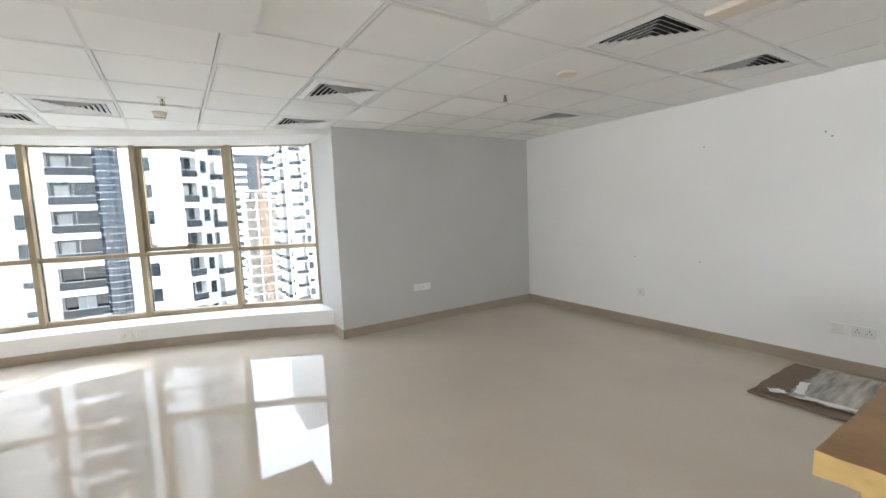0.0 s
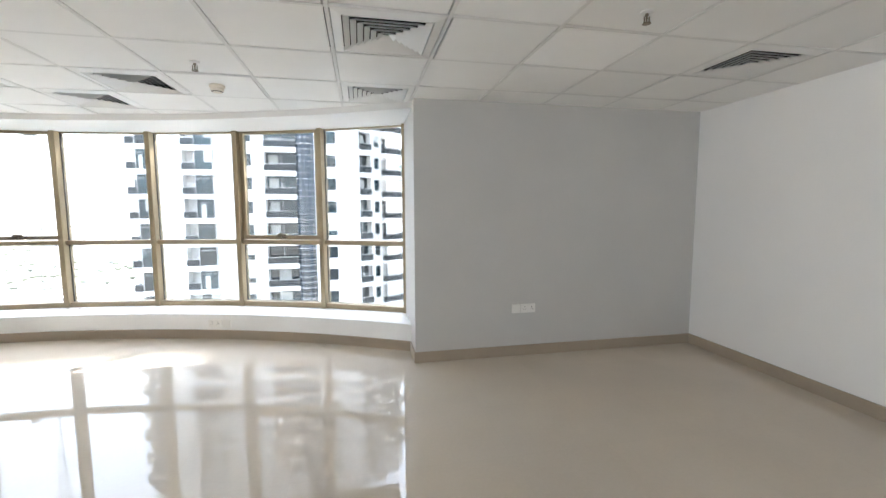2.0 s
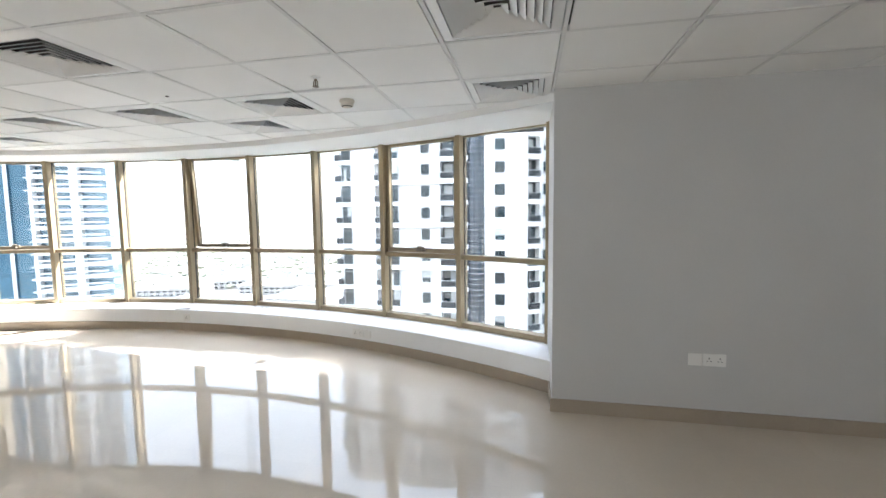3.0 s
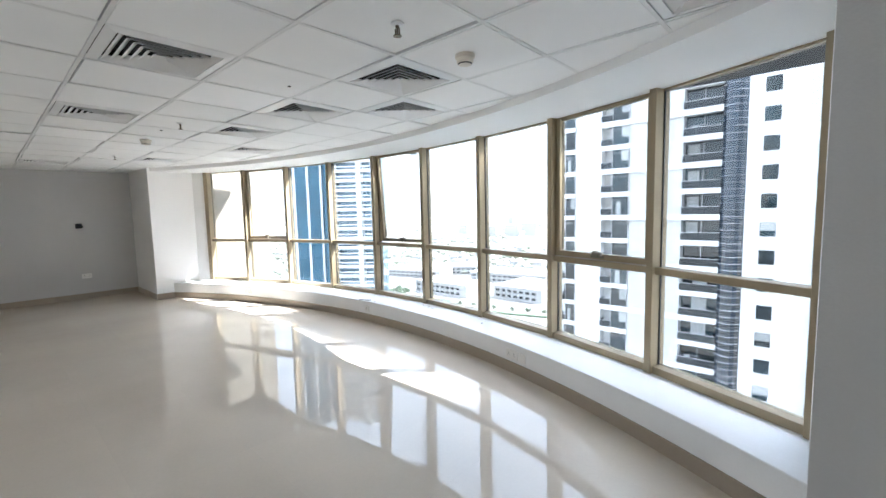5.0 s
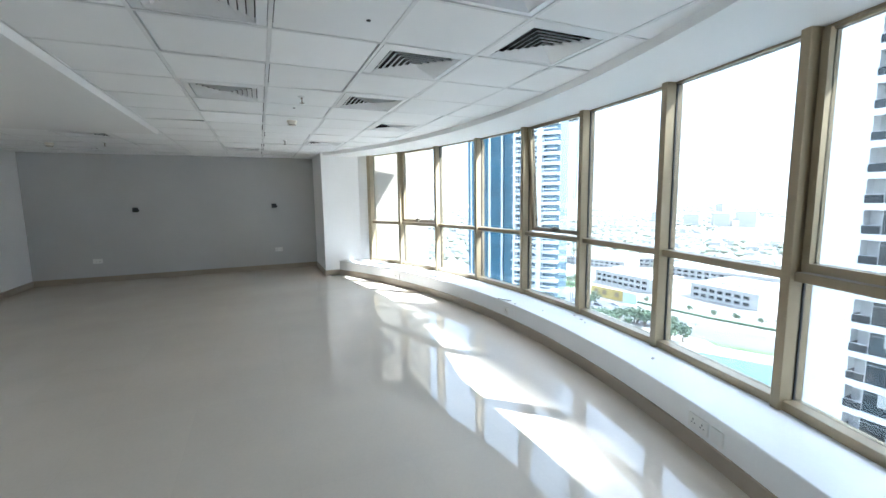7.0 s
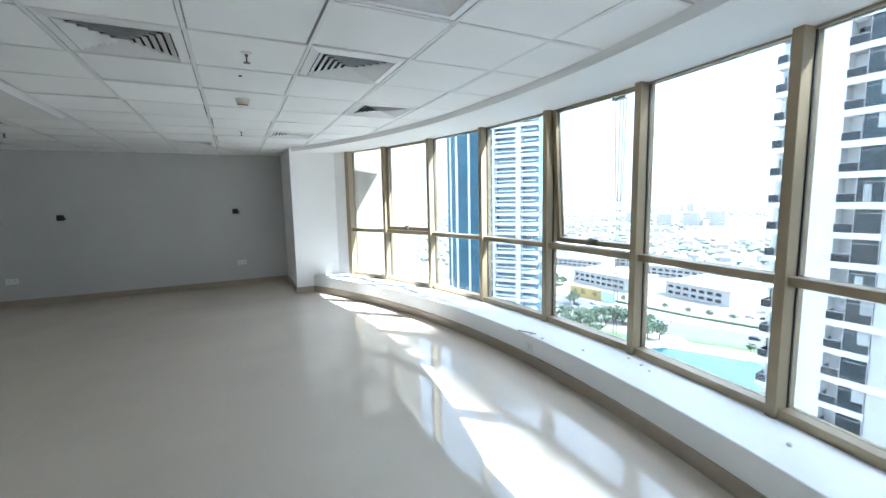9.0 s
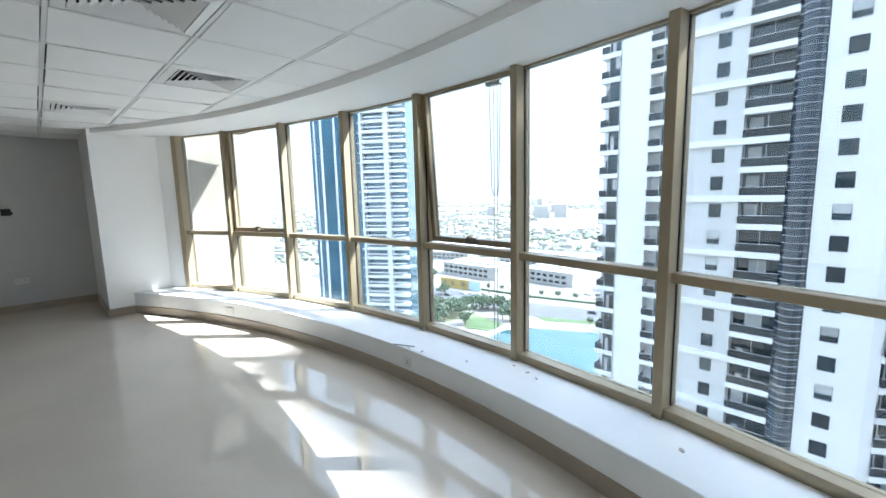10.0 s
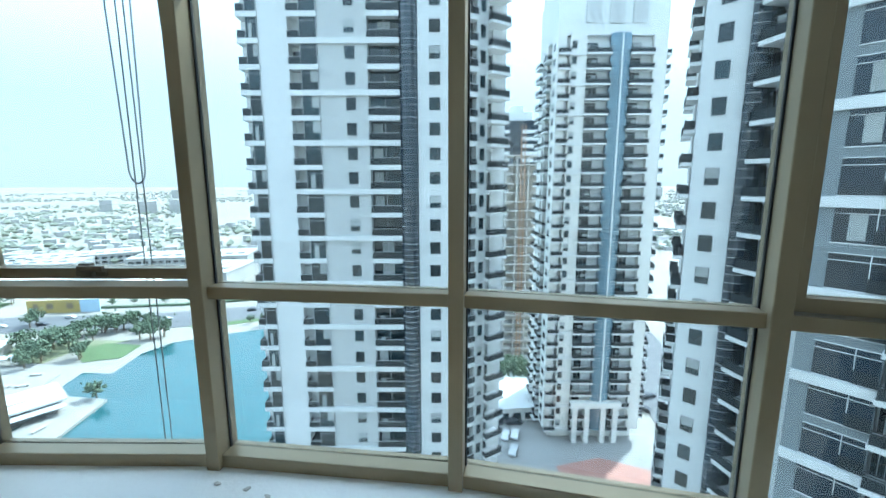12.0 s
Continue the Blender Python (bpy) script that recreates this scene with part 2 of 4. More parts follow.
def lathe(bm, profile, steps=24, mi=0, m=None):
    """Turned body from (radius, z) pairs round z."""
    rings = []
    for r, z in profile:
        ring = []
        for k in range(steps):
            a = 2 * math.pi * k / steps
            v = Vector((r * math.cos(a), r * math.sin(a), z))
            ring.append(bm.verts.new(m @ v if m is not None else v))
        rings.append(ring)
    for r0, r1 in zip(rings, rings[1:]):
        for k in range(steps):
            f = bm.faces.new((r0[k], r0[(k + 1) % steps], r1[(k + 1) % steps], r1[k]))
            f.material_index = mi
    for ring in (rings[0], rings[-1]):
        f = bm.faces.new(ring)
        f.material_index = mi
    bmesh.ops.recalc_face_normals(bm, faces=bm.faces[:])


def prism(bm, poly, z0, z1, mi=0):
    lo = [bm.verts.new((x, y, z0)) for x, y in poly]
    hi = [bm.verts.new((x, y, z1)) for x, y in poly]
    n = len(poly)
    faces = [bm.faces.new(lo[::-1]), bm.faces.new(hi)]
    for k in range(n):
        faces.append(bm.faces.new((lo[k], lo[(k + 1) % n], hi[(k + 1) % n], hi[k])))
    for f in faces:
        f.material_index = mi
    bmesh.ops.recalc_face_normals(bm, faces=faces)
    return faces


def thing(name, label="", category="", group="", kind="", at=None):
    ob = new(name)
    if at is not None:
        ob.matrix_world = at
    return tagged(ob, label, category, group, kind)


def part(name, bm, material, parent, label="", at=None, smooth=False):
    ob = new(name, finish(bm, name, material, smooth))
    ob.parent = parent
    if at is not None:
        ob.matrix_local = at
    return tagged(ob, label)


def again(name, mesh, parent, at):
    ob = new(name, mesh)
    ob.parent = parent
    ob.matrix_local = at
    return ob


def solid(name, bm, material, label, category, kind="", group="", at=None, smooth=False):
    ob = new(name, finish(bm, name, material, smooth))
    if at is not None:
        ob.matrix_world = at
    return tagged(ob, label, category, group, kind)


# ---- plan ----
H = 2.35                      # tiled ceiling
HEAD = 2.29                   # window head and soffit
CX, CY, R = -2.949, -2.948, 9.45    # centre and radius of the window's arc
R_LEDGE, R_FASCIA = 8.98, 8.78
LEDGE_Z = 0.27
X_RIGHT, X_FAR = 4.335, -8.70
Y_SIDE, Y_BACK = -0.28, -3.6
COL_R, COL_L = (1.458, 4.552), (-7.37, 4.6)
ANG = [28.1 - 6.17 * k for k in range(8)] + [-21.2, -26.5]


def arc(r, deg):
    return CX + r * math.sin(radians(deg)), CY + r * math.cos(radians(deg))


def arc_at_x(r, x):
    return math.degrees(math.asin((x - CX) / r))


def wall(name, poly, label, z0=-0.05, z1=2.75, paint=WALL):
    bm = bmesh.new()
    prism(bm, poly, z0, z1)
    return solid(name, bm, paint, label, "wall", "structure")


# floor slab
bm = bmesh.new()
pts = [(X_FAR - 0.2, Y_BACK - 0.2), (X_RIGHT + 0.2, Y_BACK - 0.2), (X_RIGHT + 0.2, 5.2)] + [arc(R_LEDGE + 0.2, 29 - 2 * k) for k in range(30)] + [(X_FAR - 0.2, 5.2)]
prism(bm, pts, -0.25, 0.0)
solid("floor", bm, FLOOR, "polished beige porcelain tile floor", "floor", "structure")

wall("wall_right", [(X_RIGHT, Y_BACK), (X_RIGHT + 0.2, Y_BACK), (X_RIGHT + 0.2, 5.2), (X_RIGHT, 5.2)], "plain white painted wall with small screw holes")
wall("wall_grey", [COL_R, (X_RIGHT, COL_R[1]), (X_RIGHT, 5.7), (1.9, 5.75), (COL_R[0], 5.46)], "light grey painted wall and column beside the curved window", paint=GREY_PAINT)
wall("wall_far_column", [COL_L, (-7.37, 5.3), (-7.19, 5.46), (-7.24, 5.6), (-7.6, 5.7), (X_FAR, 5.7), (X_FAR, 4.6)], "white painted column at the end of the curved window")
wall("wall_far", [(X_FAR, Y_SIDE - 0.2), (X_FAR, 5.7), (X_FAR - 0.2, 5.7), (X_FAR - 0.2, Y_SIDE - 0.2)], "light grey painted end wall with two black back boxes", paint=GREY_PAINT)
wall("wall_side", [(X_FAR, Y_SIDE), (-3.5, Y_SIDE), (-3.5, Y_SIDE - 0.2), (X_FAR, Y_SIDE - 0.2)], "white painted side wall")
# return wall with an added, unseen side window behind the start of the walk
RX0, RX1, WY0, WY1, WZ0, WZ1 = -3.7, -3.5, -3.3, -0.7, 0.85, 2.25
bm = bmesh.new()
for q in ((RX0, Y_BACK, -0.05, RX1, WY0, 2.75), (RX0, WY1, -0.05, RX1, Y_SIDE - 0.2, 2.75), (RX0, WY0, -0.05, RX1, WY1, WZ0), (RX0, WY0, WZ1, RX1, WY1, 2.75)):
    box(bm, *q)
solid("wall_side_return", bm, WALL, "white painted return wall with an added unseen window opening", "wall", "structure")
fill_win = thing("window_10", "added unseen champagne aluminium side window", "window", "", "structure", pose(-3.6, 0.5 * (WY0 + WY1), 0))
bm = bmesh.new()
hw = 0.5 * (WY1 - WY0)
for q in ((-0.03, -hw, WZ0, 0.03, hw, WZ0 + 0.05), (-0.03, -hw, WZ1 - 0.05, 0.03, hw, WZ1), (-0.03, -hw, WZ0 + 0.05, 0.03, -hw + 0.05, WZ1 - 0.05), (-0.03, hw - 0.05, WZ0 + 0.05, 0.03, hw, WZ1 - 0.05), (-0.03, -0.025, WZ0 + 0.05, 0.03, 0.025, WZ1 - 0.05)):
    box(bm, *q)
part("window_frame", bm, GOLD, fill_win)
bm = bmesh.new()
box(bm, -0.005, -hw + 0.05, WZ0 + 0.05, 0.005, hw - 0.05, WZ1 - 0.05)
part("pane", bm, PANE, fill_win).visible_shadow = False
wall("wall_back", [(-3.7, Y_BACK), (X_RIGHT + 0.2, Y_BACK), (X_RIGHT + 0.2, Y_BACK - 0.2), (-3.7, Y_BACK - 0.2)], "white painted back wall")

# outside pier beside the curved window, and the slab edges above and below it
bm = bmesh.new()
prism(bm, [(-9.2, 5.7), (-7.62, 5.7), (-7.75, 6.9), (-9.2, 6.9)], -12, 14)
solid("wall_outer_pier", bm, mat("pier_render", (0.46, 0.41, 0.33), 0.75, vary=0.06, scale=0.8, bump=0.1), "white rendered pier outside the window", "wall", "structure")
bm = bmesh.new()
ring = [arc(R + 0.1, 28 - 2 * k) for k in range(29)] + [arc(R_LEDGE + 0.05, -28 + 2 * k) for k in range(29)]
prism(bm, ring, -1.2, 0.2)
solid("wall_below_window", bm, T_WHITE, "spandrel wall under the curved window", "wall", "structure")
bm = bmesh.new()
ring = [arc(R + 0.1, 30.4 - 1.6 * k) for k in range(39)] + [arc(R_FASCIA, -30.4 + 1.6 * k) for k in range(39)]
prism(bm, ring, HEAD + 0.003, 2.74)
solid("soffit", bm, GYPSUM, "white curved gypsum soffit over the window", "ceiling", "structure")

# roof slab that closes the room above the ceiling
bm = bmesh.new()
pts = [(X_FAR - 0.2, Y_BACK - 0.2), (X_RIGHT + 0.2, Y_BACK - 0.2), (X_RIGHT + 0.2, 5.7)] + [arc(R + 0.1, 27.9 - 2 * k) for k in range(28)] + [(X_FAR - 0.2, 5.7)]
prism(bm, pts, 2.76, 2.95)
solid("slab_above", bm, T_CONC, "concrete slab above the suspended ceiling", "ceiling", "structure")

# ---- ceiling of 600 mm tiles on a bar grid ----
GX, GY, S = -0.35, 4.2, 0.6
PANEL = (-5.45, 0.36, Y_SIDE, 2.40)     # dropped plain panel: x0, x1, y0, y1
DIFF = [(4, -5), (6, -5), (2, -2), (6, -2), (2, -5), (2, 0), (-1, 0), (-2, 1), (-3, 0), (-5, 0), (-7, 1), (-2, -2), (-5, -2), (-10, 0), (-12, -2), (-10, -5), (-13, -6)]
BRIGHT = [(4, -2), (-7, -2), (-3, -1)]


def in_plan(x, y):
    if x < X_FAR or x > X_RIGHT or y < Y_BACK:
        return False
    if x < -3.6 and y < Y_SIDE:
        return False
    if x > COL_R[0] or x < -7.37:
        return y < 4.66
    return math.hypot(x - CX, y - CY) < R_FASCIA + 0.05


bm = bmesh.new()
rnd = random.Random(5)
for i in range(-15, 9):
    for j in range(-14, 4):
        x0, y0 = GX + S * i, GY + S * j
        cells = [(x0 + S * u, y0 + S * v) for u in (0.05, 0.95) for v in (0.05, 0.95)]
        if not any(in_plan(*c) for c in cells):
            continue
        # bars along two sides of each cell
        box(bm, x0 - 0.010, y0 + 0.010, H + 0.001, x0 + 0.010, y0 + S - 0.010, H + 0.03, 1)
        box(bm, x0 - 0.010, y0 - 0.010, H + 0.001, x0 + S - 0.010, y0 + 0.010, H + 0.03, 1)
        if (i, j) in DIFF:
            continue
        ga, gb, gc, gd = [0.0115 + rnd.random() ** 2 * 0.011 for _ in range(4)]
        tilt = [H + 0.0015 + (rnd.random() ** 4) * 0.012 for _ in range(4)]
        vs = []
        for (u, v), dz in zip(((ga, gc), (S - gb, gc), (S - gb, S - gd), (ga, S - gd)), tilt):
            vs.append(bm.verts.new((x0 + u, y0 + v, dz)))
        hi = [bm.verts.new((v.co.x, v.co.y, H + 0.02)) for v in vs]
        mi = 3 if (i, j) in BRIGHT else 0
        for f in [bm.faces.new(vs[::-1])] + [bm.faces.new((vs[k], vs[(k + 1) % 4], hi[(k + 1) % 4], hi[k])) for k in range(4)]:
            f.material_index = mi
# near-black sheets painted as the shade seen through the tile gaps
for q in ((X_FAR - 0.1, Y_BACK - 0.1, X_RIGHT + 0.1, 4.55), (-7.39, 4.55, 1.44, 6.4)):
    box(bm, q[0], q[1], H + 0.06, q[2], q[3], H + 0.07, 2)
bmesh.ops.recalc_face_normals(bm, faces=bm.faces[:])
TILE2 = mat("new_ceiling_tile", (0.94, 0.94, 0.935), 0.7, vary=0.02)
solid("ceiling", bm, [TILE, TBAR, PLENUM_SHADE, TILE2], "white suspended ceiling of square tiles on a bar grid", "ceiling", "structure")

bm = bmesh.new()
x0, x1, y0, y1 = PANEL
zl = 2.31
v = [bm.verts.new(p) for p in ((x0, y0, zl), (x1, y0, zl), (x1, y1 - 0.03, zl), (x0, y1 - 0.03, zl), (x0, y0, H - 0.003), (x1, y0, H - 0.003), (x1, y1, H - 0.003), (x0, y1, H - 0.003))]
for q in ((0, 3, 2, 1), (4, 5, 6, 7), (0, 1, 5, 4), (1, 2, 6, 5), (2, 3, 7, 6), (3, 0, 4, 7)):
    bm.faces.new([v[i] for i in q])
solid("ceiling_panel", bm, GYPSUM, "plain dropped gypsum ceiling panel with a sloped edge", "ceiling", "structure")


# ---- skirting ----
def skirting(name, path, closed=False):
    """Tile skirting 100 mm high along a path with the room on its left-hand side."""
    bm = bmesh.new()
    n = len(path)
    off = []
    for k, (x, y) in enumerate(path):
        a = Vector(path[max(k - 1, 0)])
        b = Vector(path[min(k + 1, n - 1)])
        p = Vector((x, y))
        d0 = (p - a).normalized() if k else (b - p).normalized()
        d1 = (b - p).normalized() if k < n - 1 else d0
        nn = (Vector((-d0.y, d0.x)) + Vector((-d1.y, d1.x)))
        nn = nn / max(nn.length_squared, 1e-6) * 2
        off.append((p - nn * 0.004, p + nn * 0.012))
    for k in range(n - 1):
        (a0, a1), (b0, b1) = off[k], off[k + 1]
        lo = [bm.verts.new((q.x, q.y, 0.0)) for q in (a0, a1, b1, b0)]
        hi = [bm.verts.new((q.x, q.y, 0.1)) for q in (a0, a1, b1, b0)]
        hi[1].co.z = hi[2].co.z = 0.097
        bm.faces.new(hi)
        for u in range(4):
            bm.faces.new((lo[u], lo[(u + 1) % 4], hi[(u + 1) % 4], hi[u]))
    bmesh.ops.recalc_face_normals(bm, faces=bm.faces[:])
    return solid(name, bm, SKIRT, "brown tile skirting along the floor", "skirting", "structure")


ledge_l, ledge_r = arc_at_x(R_LEDGE, -7.37), arc_at_x(R_LEDGE, COL_R[0])
skirting("baseboard_right", [(X_RIGHT, Y_BACK), (X_RIGHT, COL_R[1]), COL_R, (COL_R[0], arc(R_LEDGE, ledge_r)[1])])
skirting("baseboard_window", [arc(R_LEDGE, ledge_r + (ledge_l - ledge_r) * k / 48) for k in range(49)])
skirting("baseboard_far", [(-7.37, arc(R_LEDGE, ledge_l)[1]), COL_L, (X_FAR, 4.6), (X_FAR, Y_SIDE), (-3.5, Y_SIDE), (-3.5, Y_BACK), (X_RIGHT, Y_BACK)])

# ---- window ledge ----
bm = bmesh.new()
STEP = 60
inner = [arc(R_LEDGE, ledge_r + (ledge_l - ledge_r) * k / STEP) for k in range(STEP + 1)]
outer = [arc(R + 0.06, 28.0 - 55.6 * k / STEP) for k in range(STEP + 1)]
rows = []
for (xi, yi), (xo, yo) in zip(inner, outer):
    d = (Vector((xo - xi, yo - yi))).normalized() * 0.008
    rows.append([bm.verts.new(p) for p in ((xi, yi, 0), (xi, yi, LEDGE_Z - 0.008), (xi + d.x * 0.3, yi + d.y * 0.3, LEDGE_Z - 0.002), (xi + d.x, yi + d.y, LEDGE_Z), (xo, yo, LEDGE_Z), (xo, yo, 0))])
for a, b in zip(rows, rows[1:]):
    for k in range(5):
        bm.faces.new((a[k], a[k + 1], b[k + 1], b[k]))
bm.faces.new(rows[0]), bm.faces.new(rows[-1][::-1])
bmesh.ops.recalc_face_normals(bm, faces=bm.faces[:])
solid("window_ledge", bm, LEDGE, "low white plastered ledge curving under the windows", "ledge", "structure")

# ---- curved window in nine bays ----
ZB0, ZB1, ZT0, ZT1 = LEDGE_Z - 0.01, 0.325, 1.0, 1.05
OPEN = {1: 0.0, 4: 3.6, 7: 0.0}        # bays with a top-hung sash, degrees open


def mullion_at(k):
    x, y = arc(R, ANG[k])
    return pose(x, y, 0, 0, 0, -ANG[k])


for k in range(9):
    (xa, ya), (xb, yb) = arc(R, ANG[k]), arc(R, ANG[k + 1])
    mid = 0.5 * (ANG[k] + ANG[k + 1])
    w = math.hypot(xb - xa, yb - ya)
    at = pose(0.5 * (xa + xb), 0.5 * (ya + yb), 0, 0, 0, -mid)    # local x along the pane, y outwards
    win = thing("window_%d" % (k + 1), "champagne aluminium window bay" + (" with a top-hung sash ajar" if k == 4 else " with a closed top-hung sash" if k in OPEN else " with fixed panes"), "window", "bays of the curved window", "structure", at)
    h = w / 2 - 0.028
    bm = bmesh.new()
    box(bm, -h, -0.05, ZB0, h, 0.06, ZB1)
    bevelled(bm, 0.003, 1)
    part("sill_rail", bm, GOLD, win)
    bm = bmesh.new()
    box(bm, -h, -0.045, ZT0, h, 0.06, ZT1)
    bevelled(bm, 0.003, 1)
    part("transom", bm, GOLD, win)
    bm = bmesh.new()
    box(bm, -h, 0.0, HEAD - 0.012, h, 0.06, HEAD + 0.002)
    part("head_rail", bm, GOLD, win)
    bm = bmesh.new()
    box(bm, -h, 0.02, ZB1, h, 0.032, ZT0)
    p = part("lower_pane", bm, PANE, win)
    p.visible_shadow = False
    bm = bmesh.new()
    for x in (-h, h - 0.006):
        box(bm, x, 0.008, ZB1, x + 0.006, 0.019, HEAD - 0.012)
    part("gasket", bm, GASKET, win)
    if k in OPEN:
        hinge = pose(0, 0.012, HEAD - 0.012, OPEN[k], 0, 0)
        zb, zt = ZT1 + 0.006 - (HEAD - 0.012), -0.003
        hh = h - 0.008
        bm = bmesh.new()
        box(bm, -hh, -0.03, zb, -hh + 0.042, 0.03, zt)
        box(bm, hh - 0.042, -0.03, zb, hh, 0.03, zt)
        box(bm, -hh + 0.042, -0.03, zb, hh - 0.042, 0.03, zb + 0.045)
        box(bm, -hh + 0.042, -0.01, zt - 0.014, hh - 0.042, 0.03, zt)
        sash = part("sash", bm, GOLD, win, "top-hung opening sash", hinge)
        bm = bmesh.new()
        box(bm, -hh + 0.042, 0.0, zb + 0.045, hh - 0.042, 0.012, zt - 0.014)
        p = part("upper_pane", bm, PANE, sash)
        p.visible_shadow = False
        bm = bmesh.new()
        box(bm, -0.065, -0.043, zb + 0.012, 0.065, -0.03, zb + 0.036)
        box(bm, -0.022, -0.07, zb + 0.016, 0.026, -0.043, zb + 0.075)
        box(bm, -0.02, -0.085, zb + 0.045, 0.085, -0.066, zb + 0.068)
        bevelled(bm, 0.003, 1)
        part("handle", bm, BRONZE, sash, "metal latch handle")
    else:
        bm = bmesh.new()
        box(bm, -h, 0.02, ZT1, h, 0.032, HEAD - 0.012)
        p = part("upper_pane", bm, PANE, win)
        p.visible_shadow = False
for k in range(10):
    bm = bmesh.new()
    wd = 0.028 if 0 < k < 9 else 0.042
    box(bm, -wd, -0.075, LEDGE_Z - 0.004, wd, 0.07, HEAD + 0.004)
    bevelled(bm, 0.004, 2)
    solid("mullion", bm, GOLD, "upright champagne aluminium mullion", "mullion", "structure", "mullions of the curved window", mullion_at(k))


# ---- ceiling diffusers ----
def diffuser():
    d = thing("ceiling_diffuser", "white four-way louvred air diffuser in the ceiling", "air diffuser", "ceiling air diffusers")
    bm = bmesh.new()
    o, i = 0.285, 0.235
    for a in range(4):
        r = pose(0, 0, 0, 0, 0, 90 * a)
        v = [bm.verts.new(r @ Vector(p)) for p in ((-o, -o, 0.004), (o, -o, 0.004), (i, -i, -0.006), (-i, -i, -0.006), (-i, -i, 0.02), (i, -i, 0.02))]
        bm.faces.new((v[0], v[1], v[2], v[3]))
        bm.faces.new((v[3], v[2], v[5], v[4]))
    bmesh.ops.recalc_face_normals(bm, faces=bm.faces[:])
    part("frame", bm, WHITE_METAL, d)
    # near-black plate and sides: shade of the duct put into their colour
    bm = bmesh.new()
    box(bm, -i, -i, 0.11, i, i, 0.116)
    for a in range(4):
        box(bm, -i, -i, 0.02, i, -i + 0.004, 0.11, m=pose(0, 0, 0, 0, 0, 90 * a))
    part("backing", bm, DUCT_SHADE, d, "near-black backing that stands in for the duct's shade")
    for n in range(6):
        o1 = 0.228 - n * 0.036
        i1 = o1 - 0.031
        bm = bmesh.new()
        for a in range(4):
            r = pose(0, 0, 0, 0, 0, 90 * a)
            q = [(-o1, -o1, -0.006), (o1, -o1, -0.006), (i1, -i1, 0.014), (-i1, -i1, 0.014)]
            lo = [bm.verts.new(r @ Vector(p)) for p in q]
            hi = [bm.verts.new(r @ Vector((p[0], p[1], p[2] + 0.0015))) for p in q]
            bm.faces.new(lo[::-1]), bm.faces.new(hi)
            bm.faces.new((lo[0], lo[1], hi[1], hi[0])), bm.faces.new((lo[2], lo[3], hi[3], hi[2]))
        bmesh.ops.recalc_face_normals(bm, faces=bm.faces[:])
        part("louvre", bm, WHITE_METAL, d)
    return d


first = None
for i, j in DIFF:
    at = pose(GX + S * (i + 0.5), GY + S * (j + 0.5), H)
    if first is None:
        first = diffuser()
        first.matrix_world = at
    else:
        copy_thing(first, at)


def sprinkler(x, y, z=H):
    t = thing("sprinkler", "small chromed pendent fire sprinkler", "sprinkler", "ceiling sprinklers", at=pose(x, y, z))
    bm = bmesh.new()
    lathe(bm, [(0.030, 0.003), (0.029, -0.003), (0.012, -0.008)], 20)
    part("rose", bm, WHITE_METAL, t)
    bm = bmesh.new()
    lathe(bm, [(0.009, -0.006), (0.009, -0.018), (0.005, -0.020), (0.004, -0.048)], 12)
    for s in (-1, 1):
        box(bm, s * 0.013 - 0.002, -0.003, -0.052, s * 0.013 + 0.002, 0.003, -0.02)
    part("body", bm, BRONZE, t)
    bm = bmesh.new()
    lathe(bm, [(0.019, -0.052), (0.020, -0.055), (0.006, -0.056)], 16)
    part("deflector", bm, BRONZE, t)


def smoke_detector(x, y):
    t = thing("smoke_detector", "round white smoke detector on the ceiling", "smoke detector", "ceiling smoke detectors", at=pose(x, y, H))
    bm = bmesh.new()
    lathe(bm, [(0.055, 0.003), (0.056, -0.012), (0.05, -0.018)], 28)
    part("base", bm, CREAM, t, smooth=False)
    bm = bmesh.new()
    lathe(bm, [(0.047, -0.018), (0.047, -0.036), (0.036, -0.05), (0.012, -0.056)], 28)
    part("head", bm, CREAM, t)
    bm = bmesh.new()
    lathe(bm, [(0.0385, -0.043), (0.041, -0.0455), (0.037, -0.0495)], 28)
    part("vent_ring", bm, BLACKP, t)


for x, y in ((2.38, 2.77), (-0.04, 3.93), (-3.0, 3.885), (-6.86, 1.46), (-5.9, 3.9)):
    sprinkler(x, y)
for x, y in ((-0.07, 4.462), (-4.2, 3.885), (-7.16, 0.72)):
    smoke_detector(x, y)
bm = bmesh.new()
lathe(bm, [(0.075, 0.004), (0.074, -0.010), (0.06, -0.016)], 32)
solid("ceiling_rose", bm, CREAM, "flat round cream cover plate on the ceiling", "cover plate", at=pose(2.42, 2.15, H))
bm = bmesh.new()
box(bm, 2.28, 0.55, H - 0.028, 2.42, 1.16, H + 0.002)
bevelled(bm, 0.008, 2)
solid("ceiling_light", bm, CREAM, "slim unlit cream batten light on the ceiling", "light")
for x, y in ((-1.27, 4.05), (-3.5, 3.86)):
    bm = bmesh.new()
    lathe(bm, [(0.011, 0.002), (0.011, -0.004), (0.004, -0.006)], 12)
    solid("ceiling_plug", bm, BLACKP, "small dark plug in a ceiling tile", "plug", group="ceiling plugs", at=pose(x, y, H + 0.003))


